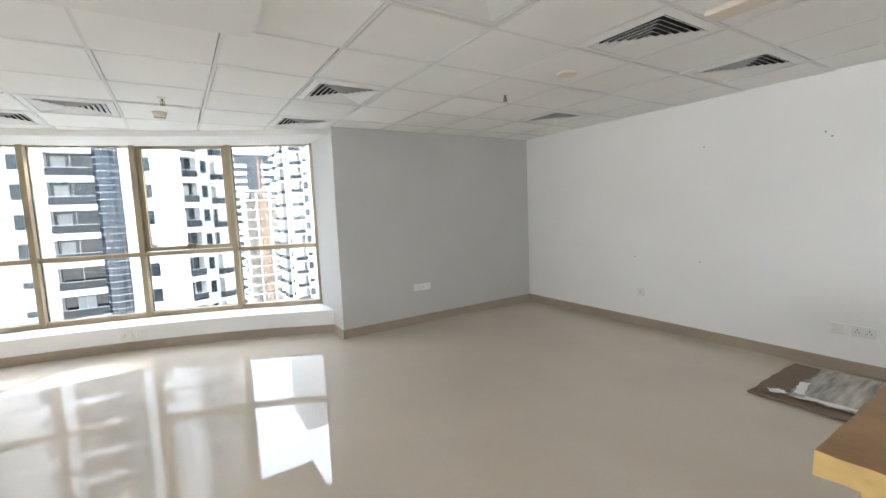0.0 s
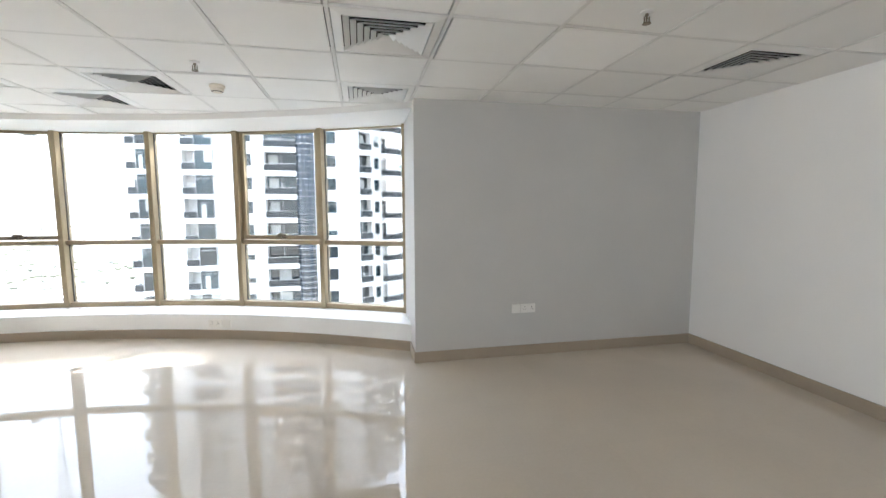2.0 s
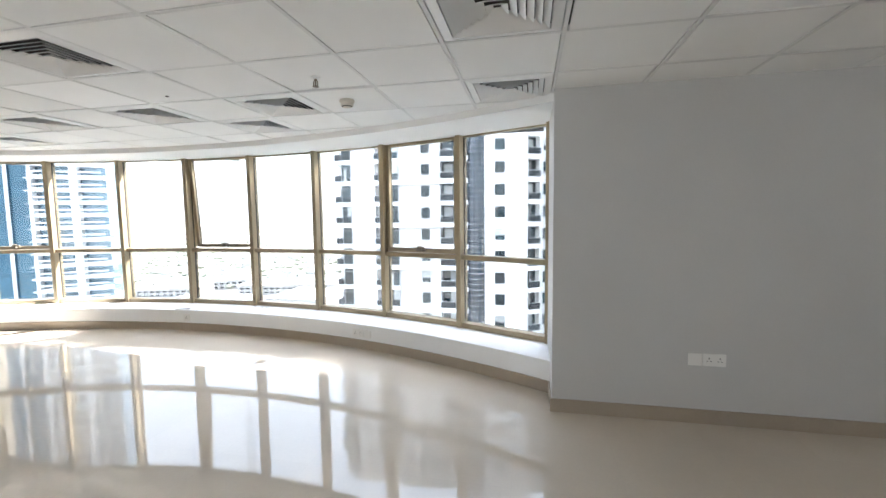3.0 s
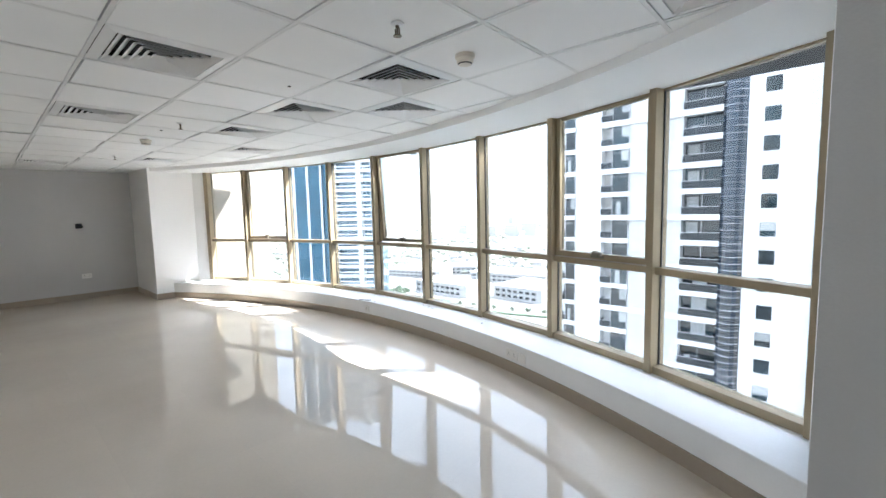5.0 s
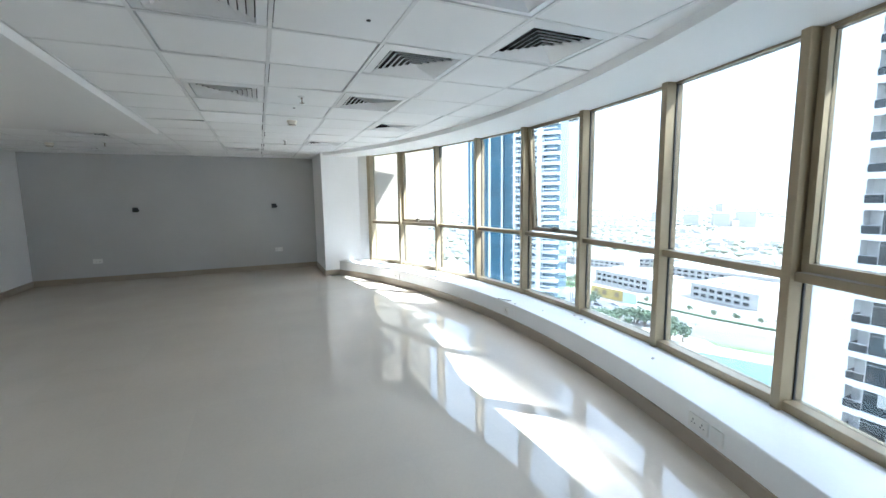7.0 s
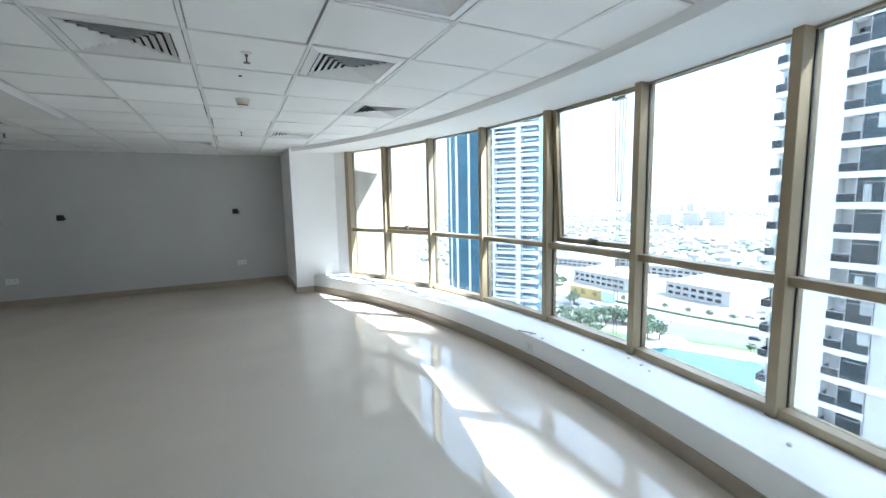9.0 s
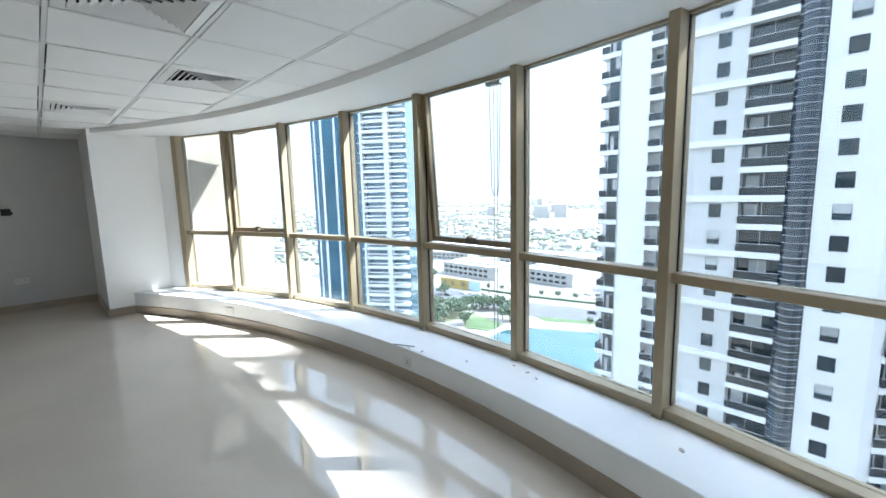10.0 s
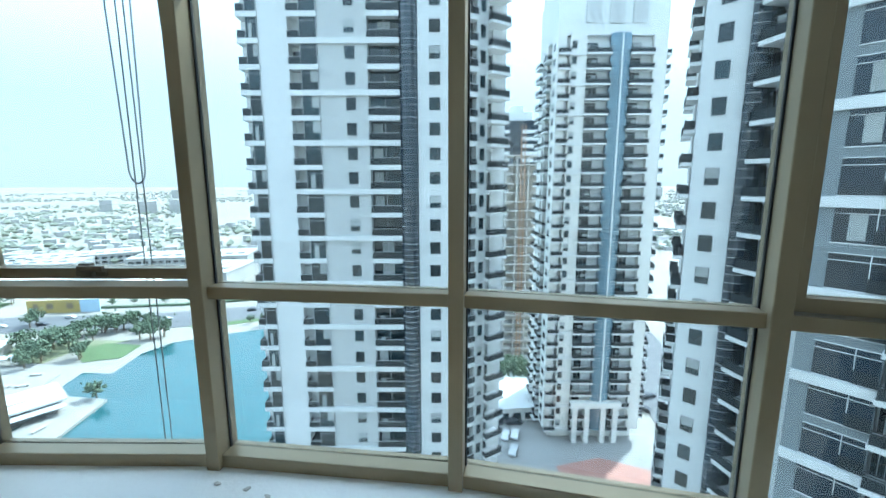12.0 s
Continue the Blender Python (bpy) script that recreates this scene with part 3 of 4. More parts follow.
# ---- sockets ----
def socket(at, kind="double", name="wall_socket"):
    """Plate in the local xz plane, facing -y."""
    w = {"single": 0.043, "double": 0.073, "blank": 0.043}[kind]
    t = thing(name, {"single": "white single power socket plate", "double": "white double power socket plate", "blank": "white blank cover plate"}[kind], "socket", "wall sockets", at=at)
    bm = bmesh.new()
    box(bm, -w, -0.011, -0.043, w, 0.002, 0.043)
    bevelled(bm, 0.004, 2)
    part("plate", bm, PLASTIC, t)
    for cx in ((-0.034, 0.034) if kind == "double" else (0.0,) if kind == "single" else ()):
        bm = bmesh.new()
        for dx, dz, a, b in ((0, 0.012, 0.003, 0.005), (-0.011, -0.008, 0.004, 0.0025), (0.011, -0.008, 0.004, 0.0025)):
            box(bm, cx + dx - a, -0.0118, dz - b, cx + dx + a, -0.0105, dz + b)
        part("pin_holes", bm, BLACKP, t)
        bm = bmesh.new()
        box(bm, cx + 0.016, -0.015, 0.018, cx + 0.026, -0.0105, 0.034)
        part("switch", bm, PLASTIC, t)
    return t


# right wall faces -x
for y, z, k in ((2.775, 0.385, "single"), (1.10, 0.345, "blank"), (0.95, 0.345, "double")):
    socket(pose(X_RIGHT, y, z, 0, 0, -90), k)
for x, k in ((2.42, "blank"), (2.54, "double")):
    socket(pose(x, COL_R[1], 0.457), k)
for y, z in ((0.68, 0.39), (3.82, 0.42)):
    socket(pose(X_FAR, y, z, 0, 0, 90), "double")


def ledge_socket(x, k, z=0.17):
    a = arc_at_x(R_LEDGE, x)
    px, py = arc(R_LEDGE, a)
    return socket(pose(px, py, z, 0, 0, -a), k, "ledge_socket")


for x, k in ((-0.45, "blank"), (-0.58, "double"), (-3.12, "single"), (-5.82, "double")):
    ledge_socket(x, k)
for y, z in ((1.335, 1.325), (3.775, 1.355)):
    bm = bmesh.new()
    box(bm, -0.002, -0.05, -0.045, 0.008, 0.045, 0.045)
    box(bm, 0.008, -0.038, -0.035, 0.035, 0.03, 0.037)
    box(bm, -0.001, 0.045, -0.03, 0.015, 0.062, 0.005)
    bevelled(bm, 0.004, 2)
    solid("wall_bracket", bm, BLACKP, "small black square bracket plate on the wall", "bracket", group="wall brackets", at=pose(X_FAR, y, z))
for y, z in ((2.13, 1.91), (2.85, 0.785), (2.15, 0.78), (1.23, 1.9), (1.19, 1.86)):
    bm = bmesh.new()
    lathe(bm, [(0.007, -0.001), (0.007, 0.002), (0.003, 0.003)], 10, m=pose(0, 0, 0, 0, -90, 0))
    solid("wall_plug", bm, STEEL, "tiny grey screw hole in the white wall", "plug", group="wall plugs", at=pose(X_RIGHT, y, z))

# ---- wooden table and cardboard ----
tab = thing("wooden_table", "rough raw wooden table with a thick chipped edge", "table", at=pose(1.306, 0.395, 0) @ Matrix.Diagonal((1, 1, 1.02, 1)))
bm = bmesh.new()
box(bm, 0, -0.8, 0.685, 1.5, 0, 0.75)
bmesh.ops.subdivide_edges(bm, edges=[e for e in bm.edges if e.calc_length() > 0.3], cuts=14, use_grid_fill=True)
bm.normal_update()
rnd = random.Random(3)
for v in bm.verts:
    if v.co.z < 0.7 or min(v.co.x, -v.co.y) < 0.01:
        v.co += Vector((rnd.uniform(-1, 1), rnd.uniform(-1, 1), rnd.uniform(-1, 1))) * 0.004
for f in bm.faces:
    f.material_index = 0 if f.normal.z > 0.7 else 1
part("tabletop", bm, [DARKWOOD, WOOD], tab, "brown top with pale raw edges")
for x in (0.1, 1.4):
    for y in (-0.7, -0.1):
        bm = bmesh.new()
        box(bm, x - 0.03, y - 0.03, 0, x + 0.03, y + 0.03, 0.684)
        bevelled(bm, 0.004, 1)
        part("leg", bm, WOOD, tab)


def sheet(bm, w, d, z, thick, wob, seed, nx=14, ny=14, ragged=0.0):
    rn = random.Random(seed)
    top, bot = [], []
    for iy in range(ny + 1):
        rt, rb = [], []
        for ix in range(nx + 1):
            x, y = w * ix / nx, d * iy / ny
            edge = ix in (0, nx) or iy in (0, ny)
            jx, jy = ((rn.uniform(-1, 1) * ragged, rn.uniform(-1, 1) * ragged) if edge else (0, 0))
            hz = z + wob * (0.5 + 0.5 * noise.noise(Vector((x * 4, y * 4, seed))))
            rt.append(bm.verts.new((x + jx, y + jy, hz + thick)))
            rb.append(bm.verts.new((x + jx, y + jy, hz)))
        top.append(rt), bot.append(rb)
    for iy in range(ny):
        for ix in range(nx):
            bm.faces.new((top[iy][ix], top[iy][ix + 1], top[iy + 1][ix + 1], top[iy + 1][ix]))
            bm.faces.new((bot[iy][ix], bot[iy + 1][ix], bot[iy + 1][ix + 1], bot[iy][ix + 1]))
    for iy in range(ny):
        for c in (0, nx):
            bm.faces.new((top[iy][c], top[iy + 1][c], bot[iy + 1][c], bot[iy][c]))
    for ix in range(nx):
        for c in (0, ny):
            bm.faces.new((top[c][ix], top[c][ix + 1], bot[c][ix + 1], bot[c][ix]))
    bmesh.ops.recalc_face_normals(bm, faces=bm.faces[:])


bm = bmesh.new()
sheet(bm, 0.86, 1.2, 0.0, 0.012, 0.012, 2, ragged=0.008)
solid("cardboard_sheet", bm, CARD, "flattened brown cardboard box lying on the floor", "cardboard", at=pose(3.35, 0.13, 0.001))
bm = bmesh.new()
sheet(bm, 0.7, 0.98, 0.0, 0.012, 0.004, 7, ragged=0.012)
solid("torn_board", bm, PAPER, "worn whitish board with torn paper on the cardboard", "board", at=pose(3.46, 0.15, 0.026))

# ---- looped chain outside the ajar bay, bits on the ledge ----
xa, ya = arc(R + 0.13, ANG[4] - 2.05)
ch = thing("blind_chain", "looped metal chain and cords hanging outside the window", "chain", at=pose(xa, ya, HEAD, 0, 0, -ANG[4] + 2.05))
bm = bmesh.new()
box(bm, -0.07, -0.032, -0.03, 0.07, 0.02, 0.06)
bevelled(bm, 0.004, 1)
part("bracket", bm, WHITE_METAL, ch)
bm = bmesh.new()
n = 190
for k in range(n + 1):
    f = k / n
    if f < 0.45:
        x, z = -0.055 + 0.02 * f / 0.45, -0.03 - 0.75 * f / 0.45
    elif f > 0.55:
        x, z = 0.055 - 0.02 * (1 - f) / 0.45, -0.03 - 0.75 * (1 - f) / 0.45
    else:
        a = (f - 0.45) / 0.1 * math.pi
        x, z = -0.035 * math.cos(a), -0.78 - 0.06 * math.sin(a)
    bmesh.ops.create_icosphere(bm, subdivisions=1, radius=0.0046, matrix=Matrix.Translation((x, 0, z)))
part("bead_chain", bm, STEEL, ch)
for x in (-0.012, 0.02):
    bm = bmesh.new()
    lathe(bm, [(0.003, -0.03), (0.003, -2.3)], 6, m=pose(x, 0.005, 0, 0, 0.25, 0))
    part("cord", bm, STEEL, ch)
rnd = random.Random(8)
for (x, rr) in ((-2.62, 9.12), (-2.2, 9.28), (-2.1, 9.25), (-2.33, 9.3), (-1.2, 9.2), (-3.0, 9.02), (-3.14, 9.01)):
    a = arc_at_x(rr, x)
    px, py = arc(rr, a)
    bm = bmesh.new()
    bmesh.ops.create_icosphere(bm, subdivisions=1, radius=0.014)
    for v in bm.verts:
        v.co = Vector((v.co.x * rnd.uniform(0.7, 1.8), v.co.y * rnd.uniform(0.5, 1.2), v.co.z * 0.35 + 0.004)) * rnd.uniform(0.8, 1.2)
    solid("plaster_crumb", bm, T_CONC, "grey crumb of plaster lying on the ledge", "debris", group="crumbs on the ledge", at=pose(px, py, LEDGE_Z, 0, 0, rnd.uniform(0, 360)))
bm = bmesh.new()
lathe(bm, [(0.004, -0.09), (0.004, 0.09)], 8, m=pose(0, 0, 0.006, 0, 90, 0))
a = arc_at_x(R_LEDGE, -3.2)
solid("loose_cable", bm, BLACKP, "short black cable end on the ledge edge", "cable", at=pose(*arc(R_LEDGE + 0.03, a), LEDGE_Z, 0, 0, 25))


# the building's own plain bulk below and above this floor
own = thing("own_tower", "plain outer bulk of the building itself", "building")
for z0, z1 in ((-64, -1.21), (2.96, 46)):
    bm = bmesh.new()
    prism(bm, [(-16, -28), (9, -28), (9, 5.2)] + [arc(R + 0.08, 27 - 3 * k) for k in range(19)] + [(-16, 5.2)], z0, z1)
    part("bulk", bm, T_GREY, own)

# ---- outside: ground, lake, roads, towers ----
GZ = -64.0
FLH = 3.2
bm = bmesh.new()
box(bm, -4200, -4200, GZ - 5, 4200, 4200, GZ)
solid("ground", bm, SAND, "pale sandy ground reaching to the horizon", "ground", "structure")


def flat(name, poly, z, material, label, category):
    bm = bmesh.new()
    prism(bm, poly, GZ - 0.5, GZ + z)
    return solid(name, bm, material, label, category, "structure")


LAKE = [(-70, 20), (-118, 60), (-123, 108), (-124, 123), (-127, 139), (-116, 138), (-118, 155), (-113, 166), (-95, 176), (-87, 180), (-50, 192), (-12, 186), (2, 150), (-4, 96), (-30, 84), (-34, 20)]
flat("pavement_promenade", [(-74, 14), (-150, 60), (-152, 104), (-162, 138), (-150, 146), (-134, 144), (-121, 146), (-123, 156), (-117, 169), (-97, 180), (-88, 184), (-50, 197), (-8, 191), (8, 150), (2, 90), (-26, 78), (-30, 14)], 0.10, PAVE, "pale paved promenade round the lake", "pavement")
flat("water", LAKE, 0.14, WATER, "turquoise lake water", "water")
flat("pavement_pier", [(-122, 122), (-103, 120), (-100, 96), (-113, 96), (-116, 112)], 0.9, PAVE, "pale paved pier in the lake", "pavement")
flat("pavement_terrace", [(-130, 124), (-133, 137), (-160, 144), (-176, 140), (-150, 108)], 0.5, PAVE, "pale paved terrace above the lake", "pavement")
flat("lawn", [(-139, 165), (-124, 163), (-123, 151), (-134, 147), (-147, 158)], 0.2, GRASS, "green lawn beside the lake", "lawn")
flat("lawn_park", [(-132, 168), (-150, 168), (-182, 158), (-172, 150), (-148, 146), (-146, 160)], 0.17, mat("dry_planting", (0.20, 0.21, 0.12), 0.95, vary=0.35, scale=0.25), "dry planted ground under the trees", "lawn")
flat("lawn_verge", [(-300, 190), (-232, 205), (-236, 222), (-310, 214)], 0.2, GRASS, "green verge by the road", "lawn")
flat("road_lake", [(-320, 156), (-193, 176), (-122, 184), (-84, 200), (-20, 222), (60, 232), (60, 250), (-24, 242), (-92, 219), (-139, 205), (-217, 196), (-330, 178)], 0.16, ASPHALT, "grey asphalt road past the lake", "road")
flat("lawn_hedge", [(-182, 211), (-140, 217), (-92, 231), (-24, 254), (60, 262), (60, 264.5), (-25, 256.5), (-93, 233), (-141, 219), (-182, 213)], 1.1, LEAF, "low clipped hedge along the road", "hedge")
flat("lawn_strip", [(-120, 186), (-84, 203), (-30, 221), (-32, 216), (-82, 197), (-112, 181)], 0.15, GRASS, "narrow green strip between promenade and road", "lawn")
flat("pavement_lot", [(-160, 224), (-92, 242), (-20, 264), (-34, 292), (-110, 270), (-172, 250)], 0.13, mat("gravel_lot", (0.25, 0.235, 0.21), 0.9, vary=0.3, scale=0.05), "dusty gravel lot beyond the road", "pavement")
flat("road_far", [(-900, 300), (-300, 380), (300, 470), (300, 496), (-300, 406), (-900, 328)], 0.16, ASPHALT, "grey asphalt highway in the distance", "road")
flat("road_plaza", [(-2, 116), (22, 116), (52, 108), (64, 30), (0, 40)], 0.12, mat("worn_court", (0.30, 0.29, 0.275), 0.85, vary=0.2, scale=0.08), "asphalt parking court between the towers", "road")
flat("pavement_red", [(24, 92), (35, 95), (46, 90), (44, 78), (32, 74), (25, 80)], 0.18, REDPAVE, "red paved circle at the tower entrance", "pavement")
flat("road_right", [(52, 90), (74, 92), (110, 320), (92, 322)], 0.16, ASPHALT, "road running away between the towers", "road")


pick = random.Random(41)


def facade_unit(kind, w, c, setback, v):
    """One storey of a window or balcony column; v varies blinds, curtains and things on the balcony."""
    bm = bmesh.new()
    if kind == "win":
        x0, x1 = w * c[4] if len(c) > 4 else 0.35 * w, w * c[5] if len(c) > 5 else 0.65 * w
        box(bm, x0, -0.03, 0.95, x1, 0.05, 2.55, 0)
        for q4 in ((x0 - 0.08, 0.89, x1 + 0.08, 0.95), (x0 - 0.04, 2.55, x1 + 0.04, 2.6), (x0 - 0.04, 0.95, x0, 2.55), (x1, 0.95, x1 + 0.04, 2.55)):
            box(bm, q4[0], -0.06, q4[1], q4[2], 0.02, q4[3], 1)
        if v == 1:
            box(bm, x0 + 0.05, -0.045, 1.6, x1 - 0.05, -0.03, 2.52, 2)
        return finish(bm, "window", [T_GLASS, T_GREY, T_CURTAIN])
    if kind == "bigwin":
        box(bm, 0.12, -0.03, 0.42, w - 0.05, 0.05, 2.86, 0)
        for q4 in ((0.08, 0.34, w, 0.42), (0.08, 2.86, w, 2.92), (w * 0.62, 0.42, w * 0.62 + 0.06, 2.86), (0.12, 2.38, w - 0.05, 2.43)):
            box(bm, q4[0], -0.10, q4[1], q4[2], 0.02, q4[3], 1)
        box(bm, w * 0.62, -0.16, 0.42, w - 0.05, -0.10, 1.35, 3)
        if v == 1:
            box(bm, w * 0.25, -0.045, 0.6, w * 0.5, -0.03, 2.35, 2)
        return finish(bm, "window", [T_BLUE, T_WHITE, T_CURTAIN, T_RAIL])
    if kind == "loggia":
        # a flush glazed bay beside a recessed corner with a low dark rail
        g = 0.4 * w
        box(bm, -0.06, -0.3, -0.36, w + 0.04, setback + 0.2, 0.3, 1)
        box(bm, g, -0.08, 0.3, w - 0.05, 0.02, 2.84, 0)
        for q4 in ((g, 0.3, g + 0.06, 2.84), (w - 0.1, 0.3, w - 0.04, 2.84), (g, 2.35, w - 0.05, 2.39)):
            box(bm, q4[0], -0.13, q4[1], q4[2], -0.08, q4[3], 3)
        box(bm, g, 0.02, 0.3, g + 0.12, setback + 0.2, 2.84, 1)
        box(bm, 0.0, -0.26, 0.3, g, -0.2, 1.18, 2)
        box(bm, 0.0, -0.2, 0.3, 0.05, setback, 1.18, 2)
        box(bm, -0.02, -0.28, 1.18, g, -0.18, 1.24, 3)
        if v == 1:
            box(bm, 0.55 * w, -0.1, 0.35, 0.72 * w, -0.085, 2.15, 4)
        elif v == 2:
            box(bm, 0.1, setback - 0.06, 0.3, g - 0.1, setback - 0.02, 2.3, 0)
        elif v == 3:
            box(bm, 0.72 * w, -0.1, 1.3, w - 0.12, -0.085, 2.8, 4)
        return finish(bm, "balcony", [T_GLASS, T_WHITE, T_RAIL, T_GREY, T_CURTAIN])
    if kind == "terrace":
        # a full-width recess with a flush dark glass rail
        box(bm, -0.04, -0.3, -0.36, w + 0.04, setback + 0.2, 0.3, 1)
        box(bm, 0.0, -0.24, 0.3, w, -0.19, 1.22, 2)
        box(bm, 0.0, -0.26, 1.22, w, -0.17, 1.28, 3)
        for k in range(4):
            xx = k * (w - 0.05) / 3
            box(bm, xx, -0.27, 0.3, xx + 0.05, -0.24, 1.22, 2)
        box(bm, 0.0, setback - 0.55, 0.3, w, setback - 0.45, 2.84, 0)
        for k in range(3):
            xx = k * (w - 0.07) / 2
            box(bm, xx, setback - 0.62, 0.3, xx + 0.07, setback - 0.55, 2.84, 3)
        if v in (1, 2):
            box(bm, w * (0.1, 0.3)[v - 1], setback - 0.6, 0.35, w * (0.4, 0.7)[v - 1], setback - 0.56, 2.5, 4)
        if v == 3:
            box(bm, w * 0.15, 0.1, 1.5, w * 0.6, 0.13, 1.53, 3)
            box(bm, w * 0.2, 0.1, 0.9, w * 0.35, 0.13, 1.5, 4)
        return finish(bm, "balcony", [T_GLASS, T_WHITE, T_RAIL, T_GREY, T_CURTAIN])
    out = 0.9
    box(bm, -0.1, -out - 0.05, -0.38, w + 0.1, setback + 0.2, 0.0, 0)          # slab
    box(bm, 0, -out, 0.06, w, -out + 0.04, 0.86, 1)                      # glass rail
    box(bm, 0, -out + 0.04, 0.06, 0.04, 0.0, 0.86, 1)
    box(bm, w - 0.04, -out + 0.04, 0.06, w, 0.0, 0.86, 1)
    box(bm, -0.02, -out - 0.02, 0.98, w + 0.02, -out + 0.05, 1.04, 1)     # handrail
    for k in range(5):
        xx = 0.02 + k * (w - 0.09) / 4
        box(bm, xx, -out - 0.015, 0.0, xx + 0.05, -out, 0.98, 1)
    g1 = w * 0.55
    box(bm, 0.1, setback - 0.12, 0.0, g1, setback - 0.02, 2.55, 2)
    for k in range(4):
        xx = 0.1 + k * (g1 - 0.16) / 3
        box(bm, xx, setback - 0.17, 0.0, xx + 0.06, setback - 0.12, 2.55, 3)
    box(bm, 0.1, setback - 0.17, 2.0, g1, setback - 0.12, 2.06, 3)
    box(bm, g1, setback - 0.3, 0.0, w, setback - 0.1, 2.82, 0)
    box(bm, 0.0, setback - 0.2, 2.55, g1, setback - 0.1, 2.82, 0)
    if v == 1:
        box(bm, 0.2, setback - 0.135, 0.05, 0.1 + g1 * 0.33, setback - 0.12, 2.0, 4)
    elif v == 2:
        box(bm, g1 * 0.4, setback - 0.135, 0.05, g1 * 0.95, setback - 0.12, 2.5, 4)
        box(bm, w * 0.8, -0.5, 0.0, w * 0.8 + 0.6, 0.1, 0.8, 3)
    elif v == 3:
        box(bm, w * 0.1, 0.0, 1.75, w * 0.7, 0.02, 1.79, 3)
        box(bm, w * 0.2, 0.0, 1.1, w * 0.42, 0.02, 1.75, 4)
    return finish(bm, "balcony", [T_WHITE, T_RAIL, T_GLASS, T_GREY, T_CURTAIN])


def tower_seg(tower, p, q, z0, z1, cols, cache, setback=1.5, band=None, wallmat=None):
    """One straight face. cols: (start, end, kind[, material]) in metres along it. Face looks to the right of p->q."""
    wallmat = wallmat or T_WHITE
    p, q = Vector(p), Vector(q)
    d = (q - p).normalized()
    ang = math.degrees(math.atan2(d.y, d.x))
    base = pose(p.x, p.y, 0, 0, 0, ang)              # local x along the face, -y outwards
    length = (q - p).length
    floors = int((z1 - z0) / FLH)
    for c in cols:
        a, b, kind = c[0], c[1], c[2]
        m = c[3] if len(c) > 3 else wallmat
        w = b - a
        if kind in ("blank", "win", "bigwin"):
            bm = bmesh.new()
            box(bm, a, 0, z0, b, setback + 0.3, z1)
            part("pier", bm, m, tower, at=base)
        if kind == "glass":
            bm = bmesh.new()
            n = 6
            pts = [(a + w * k / n, -0.9 * math.sin(math.pi * k / n)) for k in range(n + 1)]
            prism(bm, pts + [(b, setback + 0.3), (a, setback + 0.3)], z0, z1)
            part("curtain_wall", bm, c[3] if len(c) > 3 else T_BLUE, tower, "blue curved curtain wall", base)
            key = ("fin", round(w, 2))
            if key not in cache:
                bm = bmesh.new()
                for zz in (0.0, FLH / 4, FLH / 2, FLH * 0.75):
                    o = [(x - a, y - 0.04) for x, y in pts]
                    prism(bm, o + [(w, 0.2), (0, 0.2)], zz, zz + 0.045)
                cache[key] = finish(bm, "curtain_bars", T_WHITE)
            for f in range(floors):
                again("curtain_bars", cache[key], tower, base @ pose(a, 0, z0 + f * FLH))
            continue
        if kind == "blank":
            continue
        key = (kind, round(w, 2))
        if key not in cache:
            cache[key] = [facade_unit(kind, w, c, setback, v) for v in range(4)]
        for f in range(floors):
            me = cache[key][pick.randrange(4)]
            again("balcony" if kind in ("balc", "loggia", "terrace") else "window", me, tower, base @ pose(a, 0, z0 + f * FLH))
    if band:
        bm = bmesh.new()
        for f in range(0, floors, 2):
            box(bm, band[0], -0.33, z0 + f * FLH - 0.4, band[1], 0.0, z0 + f * FLH + 0.32)
        part("string_courses", bm, T_WHITE, tower, "white string courses at every second floor", base)
    bm = bmesh.new()
    box(bm, 0, setback, z0, length, setback + 0.5, z1)
    part("back_wall", bm, wallmat, tower, at=base)


def tower_core(tower, poly, z0, z1, m):
    bm = bmesh.new()
    prism(bm, poly, z0, z1)
    part("core", bm, m, tower)
    bm = bmesh.new()
    cx = sum(p[0] for p in poly) / len(poly)
    cy = sum(p[1] for p in poly) / len(poly)
    prism(bm, [(cx + (x - cx) * 0.96, cy + (y - cy) * 0.96) for x, y in poly], z1, z1 + 1.1)
    part("roof", bm, m, tower)


TOP = 41.6
cache = {}
ta = thing("apartment_tower", "white and grey apartment tower with balconies and dark glass", "tower", "apartment towers")
tower_seg(ta, (-28.4, 62), (0.2, 62), GZ, TOP, [
    (0.2, 2.8, "loggia"), (2.8, 6.6, "blank", T_WHITE), (6.6, 10.4, "loggia"), (10.4, 16.8, "win", T_GREY, 0.54, 0.74),
    (16.8, 20.9, "terrace"), (20.9, 23.3, "glass"), (23.3, 28.6, "win", T_WHITE, 0.28, 0.55)], cache, band=(6.6, 20.9))
tower_seg(ta, (0.2, 62), (7.0, 66.5), GZ, TOP, [
    (0.0, 1.0, "blank", T_WHITE), (1.0, 3.0, "terrace"), (3.0, 4.9, "win", T_GREY, 0.3, 0.75), (4.9, 8.1, "balc")], cache)
tower_core(ta, [(-28.3, 63.6), (0, 63.6), (7.2, 68.3), (7.2, 84), (-28.3, 84)], GZ, TOP, T_WHITE)

cache = {}
tc = thing("apartment_tower", "near white and grey apartment tower with banded windows", "tower", "apartment towers")
tower_seg(tc, (28.0, 57), (22.6, 46.4), GZ, TOP, [(0.3, 3.6, "balc"), (3.6, 7.2, "blank"), (7.2, 10.2, "balc"), (10.2, 11.9, "blank")], cache)
tower_seg(tc, (22.6, 46.4), (25.2, 43.8), GZ, TOP, [(0, 3.68, "win", T_WHITE, 0.3, 0.62)], cache)
